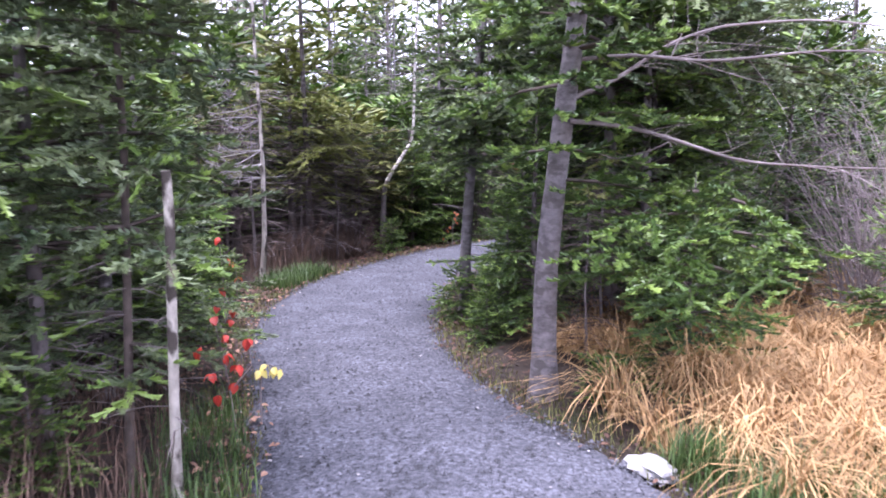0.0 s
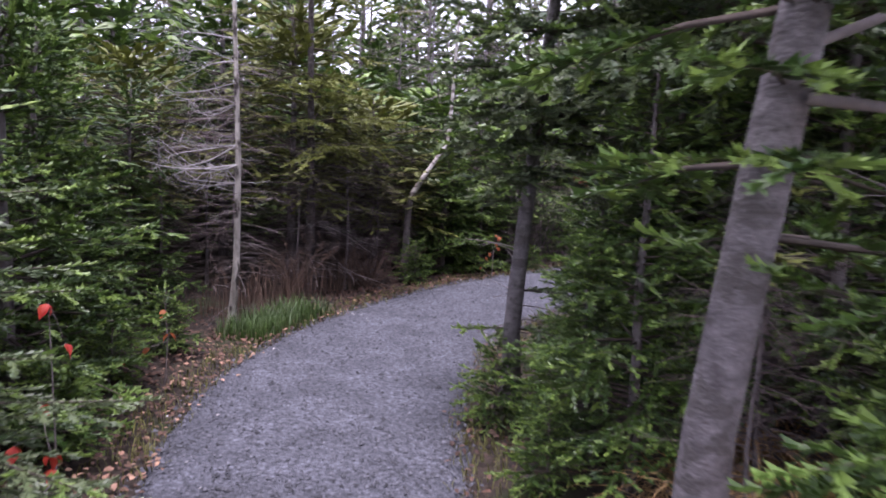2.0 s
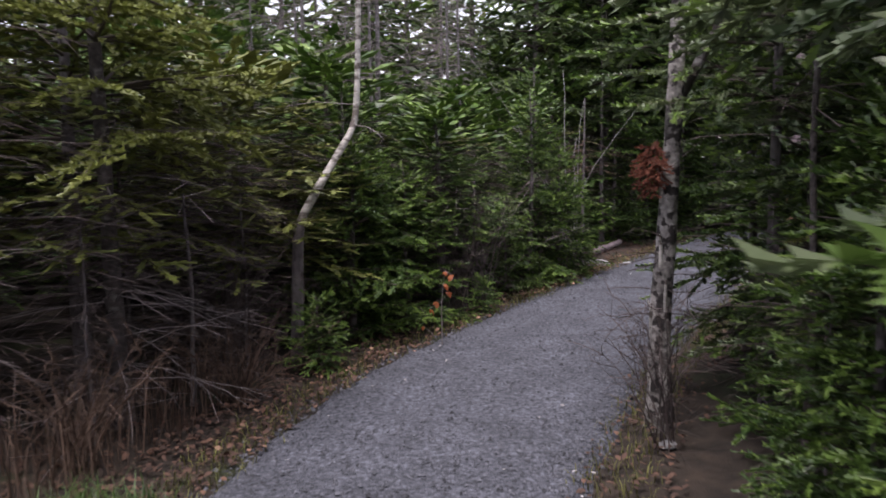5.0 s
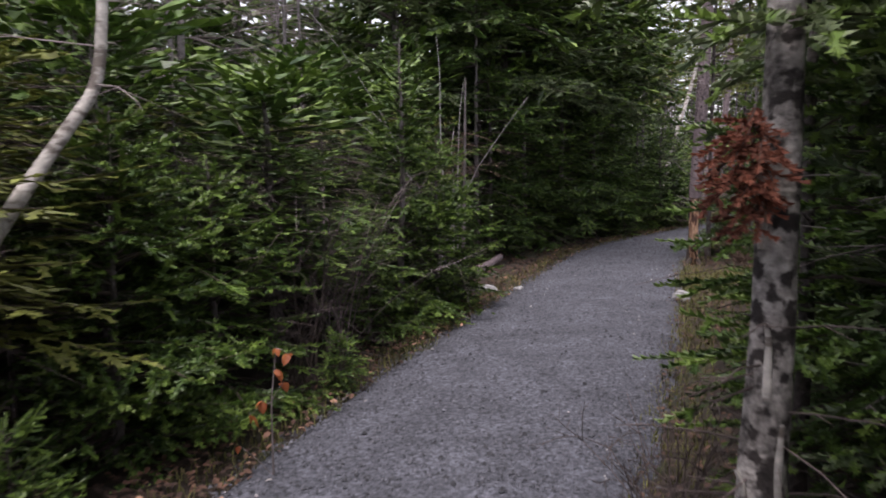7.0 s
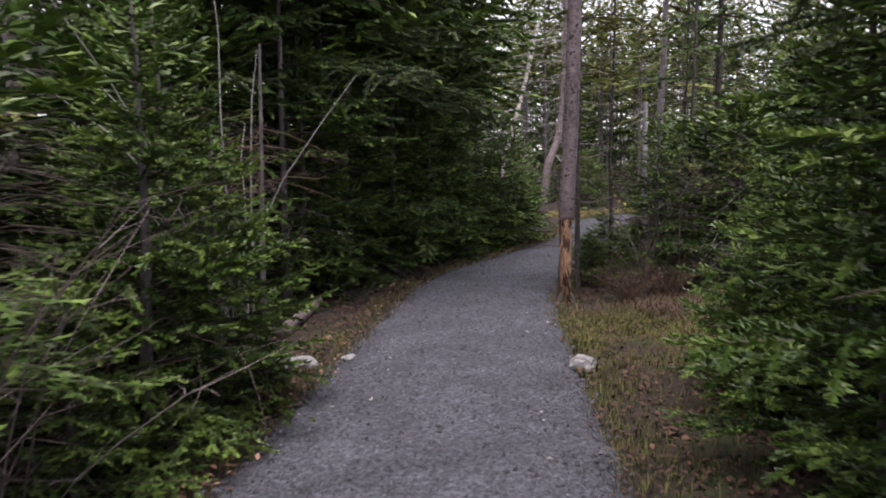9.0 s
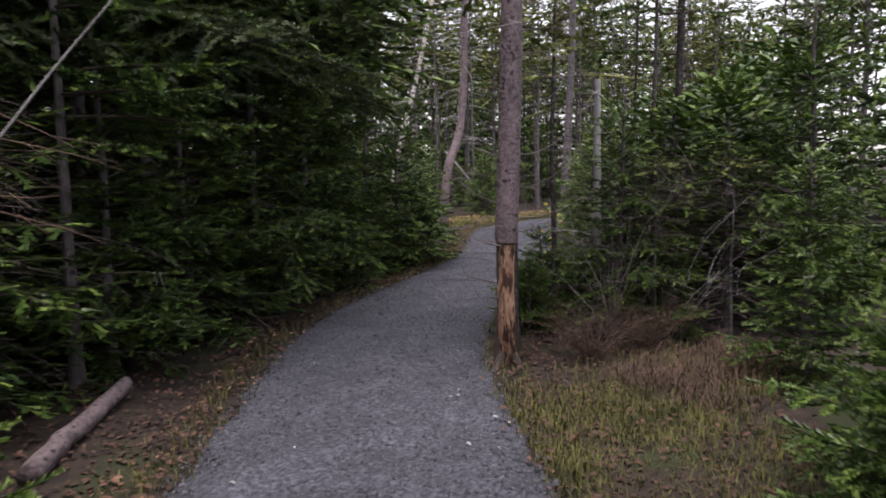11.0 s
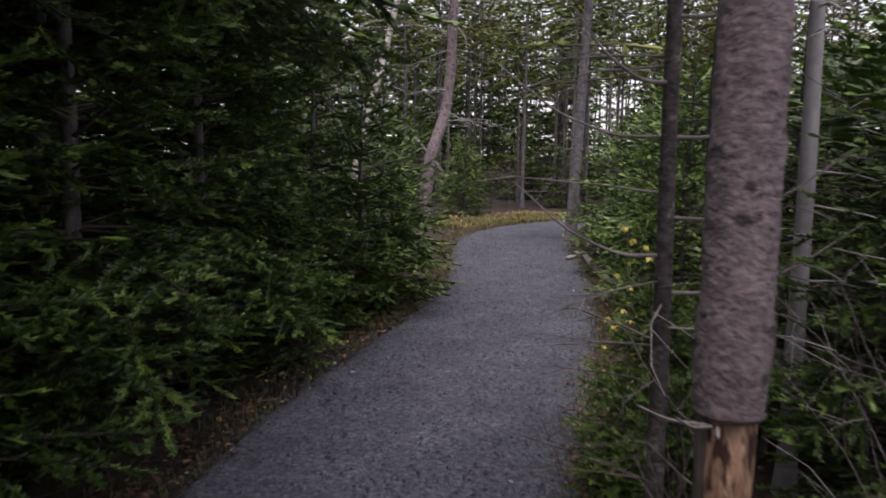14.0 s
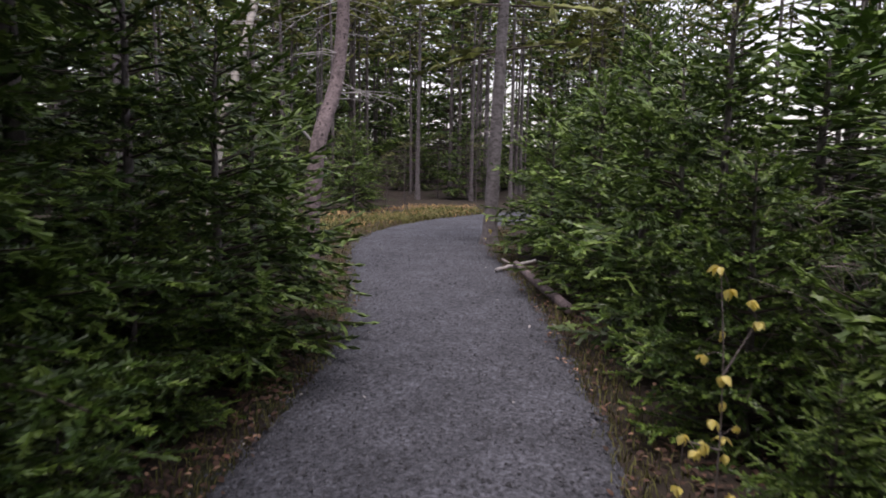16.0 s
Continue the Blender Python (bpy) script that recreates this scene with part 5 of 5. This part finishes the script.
litter("fallen_leaves", "brown and tan fallen leaves along the path edges", np.concatenate([beside(2600, g, 0.14, 0.36, 0.0, 0.6, "left"), beside(3600, g, 0.3, 0.85, -0.04, 0.45, "left"),
       beside(3600, g, 0.15, 0.85, -0.04, 0.45, "right"), beside(5200, g, 0.36, 0.62, 0.3, 1.6, "right"), beside(2600, g, 0.14, 0.34, 0.4, 1.2, "left"), beside(6000, g, 0.4, 0.72, 0.1, 1.5, "left")]), 0.022, LITTER, 101)
litter("fallen_leaves", "tan and reddish fallen leaves beside the gravel", np.concatenate([beside(480, g, 0.13, 0.29, -0.06, 0.5, "left"), beside(260, g, 0.3, 0.62, -0.05, 0.3, "left"), beside(160, g, 0.55, 0.7, -0.05, 0.5, "right")]), 0.023, TAN, 103)
litter("pale_leaves", "a few pale leaves lying on the gravel", np.concatenate([beside(90, g, 0.13, 0.8, -0.5, 0.1, "left"), beside(90, g, 0.13, 0.8, -0.5, 0.1, "right")]), 0.016, TWIG_PALE, 102)


# ---- leafy saplings ----
LEAF = {}


def leaf_mesh(mat, size):
    key = (mat.name, size)
    if key not in LEAF:
        u = np.linspace(0, 1, 7)
        w = 0.34 * np.sin(np.pi * u ** 0.8) * size
        mid = np.stack([u * size, 0 * u, -0.25 * size * u ** 2], 1)
        v = np.concatenate([mid, mid + np.stack([0 * u, w, 0.35 * w], 1), mid + np.stack([0 * u, -w, 0.35 * w], 1)])
        f = [(i, i + 1, 7 + i + 1, 7 + i) for i in range(6)] + [(i + 1, i, 14 + i, 14 + i + 1) for i in range(6)]
        LEAF[key] = mesh_of("leaf", v, f, mat, smooth=True)
    return LEAF[key]


def sapling(x, y, label, seed, stems, leaves, mat, size, name="leafy_sapling", more=0):
    """Thin stems with single hanging leaves; leaves: places relative to the foot."""
    rng = np.random.default_rng(seed)
    ob = thing(name, label, "sapling", m=pose(x, y, 0))
    t = Tubes()
    for pts in stems:
        limb(t, pts, 0.005, 0.002, 4)
    for p in leaves:
        q = np.array(p, float)
        s = min((np.array(s) for st in stems for s in st), key=lambda s: np.linalg.norm(s - q))
        limb(t, [s, (s + q) / 2 + (0, 0, 0.01), q], 0.002, 0.0012, 3)
    part("stem", t.mesh("stem", TWIG), ob)
    for p in leaves:
        for _ in range(rng.integers(1, 4) + more):
            lf = part("leaf", leaf_mesh(mat, size), ob)
            lf.matrix_basis = pose(p[0], p[1], p[2], rng.uniform(-40, 40), rng.uniform(15, 80), rng.uniform(0, 360)) @ Matrix.Scale(rng.uniform(0.7, 1.2), 4)


sapling(-1.5, 5.2, "sapling with scattered bright red leaves", 111, [[(0, 0, 0), (0.02, 0, 0.4), (0.0, 0, 0.95)], [(0.02, 0, 0.35), (0.1, -0.2, 0.55)], [(0.0, 0, 0.3), (0.1, -0.3, 0.35)]],
        [(0, 0, 0.95), (0.03, 0.05, 0.8), (0.02, -0.1, 0.62), (0.12, -0.22, 0.5), (0.1, -0.15, 0.42), (0.05, -0.3, 0.55)], RED_LEAF, 0.055, more=1)
sapling(-1.15, 4.15, "low sapling with red leaves at the verge", 112, [[(0, 0, 0), (-0.05, 0.05, 0.3), (-0.1, 0, 0.62)], [(-0.03, 0.02, 0.2), (0.1, 0, 0.35)]],
        [(-0.1, 0, 0.62), (-0.03, 0, 0.52), (-0.05, 0.05, 0.4), (0.0, 0.02, 0.25), (-0.13, 0.02, 0.3), (0.08, 0, 0.5), (-0.18, -0.02, 0.45), (0.03, -0.03, 0.36), (-0.08, -0.05, 0.2)], RED_LEAF, 0.06, more=3)
sapling(-1.02, 4.2, "sapling sprig with yellow leaves", 113, [[(0, 0, 0), (0.0, 0, 0.25), (0.04, 0, 0.34)]], [(0.04, 0, 0.34), (0.0, 0, 0.31), (0.07, 0.02, 0.32), (0.1, 0.03, 0.3)], YELLOW_LEAF, 0.055, more=2)
sapling(-2.0, 7.4, "sapling with a few orange-red leaves", 114, [[(0, 0, 0), (0.02, 0, 0.3), (0, 0, 0.55)]], [(0, 0, 0.5), (0.03, 0, 0.35), (-0.1, 0, 0.25), (-0.2, -0.2, 0.2)], RUST_LEAF, 0.06)
sapling(0.15, 12.85, "sapling with drooping orange-red leaves", 115, [[(0, 0, 0), (0.0, 0, 0.35), (0.03, 0, 0.6)]],
        [(0.03, 0, 0.6), (0.08, 0, 0.57), (0.02, 0, 0.5), (0.06, 0.02, 0.43), (-0.04, 0, 0.36), (-0.1, 0, 0.3), (-0.15, -0.02, 0.17)], RUST_LEAF, 0.058)
sapling(9.3, 20.15, "slender sapling with bright yellow leaves", 116, [[(0, 0, 0.00), (0.02, 0, 0.39), (0.0, 0, 0.71), (0.0, 0.03, 1.02)], [(0.01, 0, 0.63), (0.1, -0.08, 0.82)], [(0.01, 0, 0.35), (-0.08, 0.1, 0.39)]],
        [(0, 0.03, 1.02), (0.02, 0, 0.94), (0.08, -0.06, 0.90), (0.1, -0.08, 0.82), (0.02, 0.02, 0.79), (-0.06, 0.05, 0.71), (0.0, 0, 0.63), (0.02, 0, 0.53), (-0.08, 0.1, 0.41), (-0.03, 0.04, 0.38), (0.04, 0, 0.39),
         (0.03, -0.02, 0.33), (-0.1, 0.1, 0.22), (0.06, -0.04, 0.17), (-0.05, 0.06, 0.35), (0.05, -0.05, 0.44), (-0.02, 0.02, 0.47)], YELLOW_LEAF, 0.044, more=3)
sapling(15.0, 24.9, "low sapling with fading yellow leaves", 117, [[(0, 0, 0), (0.02, 0, 0.3), (0.0, 0, 0.5)]], [(0, 0, 0.5), (0.05, 0, 0.35), (-0.1, 0, 0.25)], YELLOW_LEAF, 0.07)


def rusty_bough():
    ob = thing("dead_fir_branch", "hanging fir branch with rusty dead needles", "branch")
    rng = np.random.default_rng(121)
    c = Crown(rng, 0.034, 0.03, 3, 0.003, 4, 0.013)
    for z, yaw, L in ((1.62, 185, 0.24), (1.58, 240, 0.3), (1.52, 205, 0.32), (1.5, 150, 0.26), (1.45, 225, 0.3), (1.42, 180, 0.28), (1.36, 260, 0.26), (1.34, 205, 0.24), (1.6, 210, 0.28), (1.55, 165, 0.26), (1.48, 250, 0.3), (1.4, 150, 0.24), (1.3, 235, 0.26), (1.27, 190, 0.22), (1.66, 225, 0.24)):
        c.bough((1.08, 10.84, 1.45 + 0.6 * (z - 1.45)), radians(yaw), -0.3, 0.48 * L, 0.5, 0.0)
    crown, wood = c.meshes([NEEDLE_RUST, NEEDLE_RUST])
    part("needles", crown, ob)
    part("branchwork", wood, ob)


rusty_bough()


# ---- rocks and logs ----
def rock(x, y, sx, sy, sz, seed, label, turn=0.0, mat=ROCK):
    bm = bmesh.new()
    bmesh.ops.create_icosphere(bm, subdivisions=3, radius=1.0)
    for v in bm.verts:
        n = noise.noise(v.co * 1.3 + Vector((seed * 7.1, 0, 0))) * 0.35 + noise.noise(v.co * 3.7 + Vector((0, seed * 3.3, 0))) * 0.12
        c = v.co * (1 + n)
        c = Vector((round(c.x * 2.2) / 2.2 * 0.45 + c.x * 0.55, round(c.y * 2.2) / 2.2 * 0.45 + c.y * 0.55, max(-0.4, c.z)))
        v.co = Vector((c.x * sx, c.y * sy, c.z * sz))
    me = bpy.data.meshes.new("rock")
    bm.to_mesh(me)
    bm.free()
    me.materials.append(mat)
    ob = new("rock", me)
    ob.matrix_basis = pose(x, y, sz * 0.3, 0, 0, turn)
    tagged(ob, label, "rock")


rock(0.96, 3.5, 0.08, 0.15, 0.05, 1, "pale flat stone sunk at the edge of the gravel", 30)
rock(4.66, 15.92, 0.075, 0.1, 0.08, 2, "white-grey stone at the edge of the path", 20)
rock(2.98, 17.15, 0.16, 0.1, 0.06, 3, "flat pale stone in the verge", 10)
rock(3.4, 17.15, 0.06, 0.05, 0.025, 4, "small grey stone beside the gravel", 40)
rock(0.97, 10.4, 0.05, 0.035, 0.025, 5, "small pale stone at the foot of the birch", 0)


def log(a, b, r, label, mat, seed):
    ob = thing("log", label, "log")
    rng = np.random.default_rng(seed)
    A, B = np.array(a, float), np.array(b, float)
    t = np.linspace(0, 1, 14)[:, None]
    p = A + (B - A) * t + np.cumsum(rng.normal(0, 0.004, (14, 3)), 0)
    rad = r * np.linspace(1, 0.8, 14)
    tb = Tubes().add(np.concatenate([p[:1], p, p[-1:]]), np.concatenate([[0.001], rad, [0.001]]), 12, 0.05, rng)
    part("stem", tb.mesh("stem", mat), ob)


log((3.25, 18.1, 0.05), (4.1, 19.3, 0.07), 0.06, "rotting reddish log lying on the verge", BARK_RED, 131)
log((12.45, 22.35, 0.05), (14.15, 23.95, 0.1), 0.05, "fallen reddish grey log beside the path", BARK_RED, 132)
log((13.9, 24.05, 0.04), (14.7, 24.0, 0.05), 0.025, "short broken branch beside the log", TWIG_PALE, 133)
log((14.0, 23.75, 0.04), (14.4, 24.3, 0.1), 0.015, "thin broken branch beside the log", TWIG, 134)
log((6.2, 21.6, 0.03), (7.0, 21.75, 0.2), 0.03, "mossy fallen branch under the firs", BARK_FIR, 135)
log((21.5, 33.5, 0.3), (20.4, 34.4, 2.0), 0.04, "pale fallen trunk propped among the far stems", TWIG_PALE, 136)


# ---- bare branches in the dark thicket ----
plain_tree("dead_spruce", "dark dead spruce with long bare drooping branches", [(-1.95, 11.35, -0.1), (-1.95, 11.35, 0.7), (-1.97, 11.4, 1.5), (-2.0, 11.4, 3.2), (-2.0, 11.4, 5.0)], 0.06, 0.02, BARK_DARK, 141,
           (0.15, 1.7, 80, 0.95, 0.004), (1.7, 4.6, 30, 1.0), OLIVE, twig_mat=TWIG, quality="near",
           extra=((1.75, -20, 1.0, 0.05), (1.65, -50, 0.9, 0.0), (1.9, 10, 1.0, 0.05), (1.8, -75, 0.9, 0.0), (2.1, -40, 0.9, 0.05)))
plain_tree("dead_spruce", "small dead spruce with brown bare branch tips", [(2.75, 17.15, -0.1), (2.75, 17.15, 0.8), (2.77, 17.15, 1.6), (2.78, 17.15, 2.3)], 0.025, 0.008, BARK_FIR, 142,
           (1.2, 1.8, 30, 0.6, 0.004), twig_mat=DRY)

# firs with broad boughs that reach towards the path
plain_tree("fir_tree", "fir with plump grey-green boughs beside the path", [(-1.8, 3.4, -0.1), (-1.8, 3.4, 1.0), (-1.8, 3.4, 2.2), (-1.8, 3.4, 3.8)], 0.04, 0.012, BARK_FIR, 143,
           (0.2, 1.0, 24, 0.6, 0.004), (1.0, 3.5, 44, 0.85), BLUE, quality="near", tip=0.3,
           extra=((1.75, -12, 0.9, 0.12), (1.58, -8, 0.85, 0.08), (1.65, -55, 0.65, 0.08), (1.9, -30, 0.85, 0.1), (1.45, -100, 0.6, 0.0), (1.2, -70, 0.6, 0.0), (1.05, -130, 0.7, 0.0), (0.8, -95, 0.6, 0.0), (2.1, -10, 0.8, 0.1),
                  (2.2, -80, 0.7, 0.1), (1.3, 200, 0.7, 0.0)))
plain_tree("fir_tree", "fir with a low bright-tipped bough over the verge", [(3.5, 12.75, -0.1), (3.5, 12.75, 1.0), (3.5, 12.75, 2.2), (3.5, 12.75, 3.6)], 0.04, 0.012, BARK_FIR, 144,
           (0.2, 0.8, 14, 0.5, 0.004), (0.9, 3.4, 30, 0.85), GREEN, quality="near", tip=0.4,
           extra=((0.98, 149, 1.05, 0.05), (1.5, 160, 0.9, 0.05), (1.7, 120, 0.9, 0.05), (1.9, 140, 0.9, 0.1), (2.1, 170, 0.9, 0.1), (1.3, 185, 0.8, 0.0)))
plain_tree("fir_tree", "dark fir with long boughs reaching over the path edge", [(3.95, 19.75, -0.1), (3.95, 19.75, 1.0), (3.95, 19.75, 2.2), (3.95, 19.75, 4.2)], 0.05, 0.014, BARK_FIR, 145,
           (0.2, 1.4, 24, 0.7, 0.004), (1.6, 4.0, 26, 1.0), GREEN, quality="near", tip=0.3,
           extra=((1.8, -42, 1.35, 0.0), (1.95, -60, 1.2, 0.05), (2.0, -22, 1.25, 0.06), (2.2, -45, 1.2, 0.08)))
plain_tree("fir_tree", "fir with bluish boughs hanging over the birch", [(1.85, 10.95, -0.1), (1.85, 10.95, 1.0), (1.85, 10.95, 2.2), (1.85, 10.95, 3.8)], 0.045, 0.012, BARK_FIR, 146,
           (0.2, 1.4, 24, 0.6, 0.004), (1.5, 3.6, 26, 0.9), BLUE, quality="near", tip=0.5,
           extra=((1.95, 165, 1.1, 0.05), (1.8, 190, 1.0, 0.0), (2.1, 140, 1.15, 0.08), (2.05, 215, 1.0, 0.0), (1.7, 230, 0.8, 0.0), (1.9, 100, 1.0, 0.0)))
plant("small_fir", 7.75, 21.8, 0.95)
plant("bush", 8.25, 19.35, 0.5)
plant("bush", 7.4, 18.75, 0.4)
for row in (("fir_d", 6.15, 21.35, 1.1), ("fir_a", 5.2, 20.75, 1.05), ("fir_d", 7.25, 22.1, 1.05), ("fir_a", 4.3, 20.1, 1.0)):
    plant(*row)
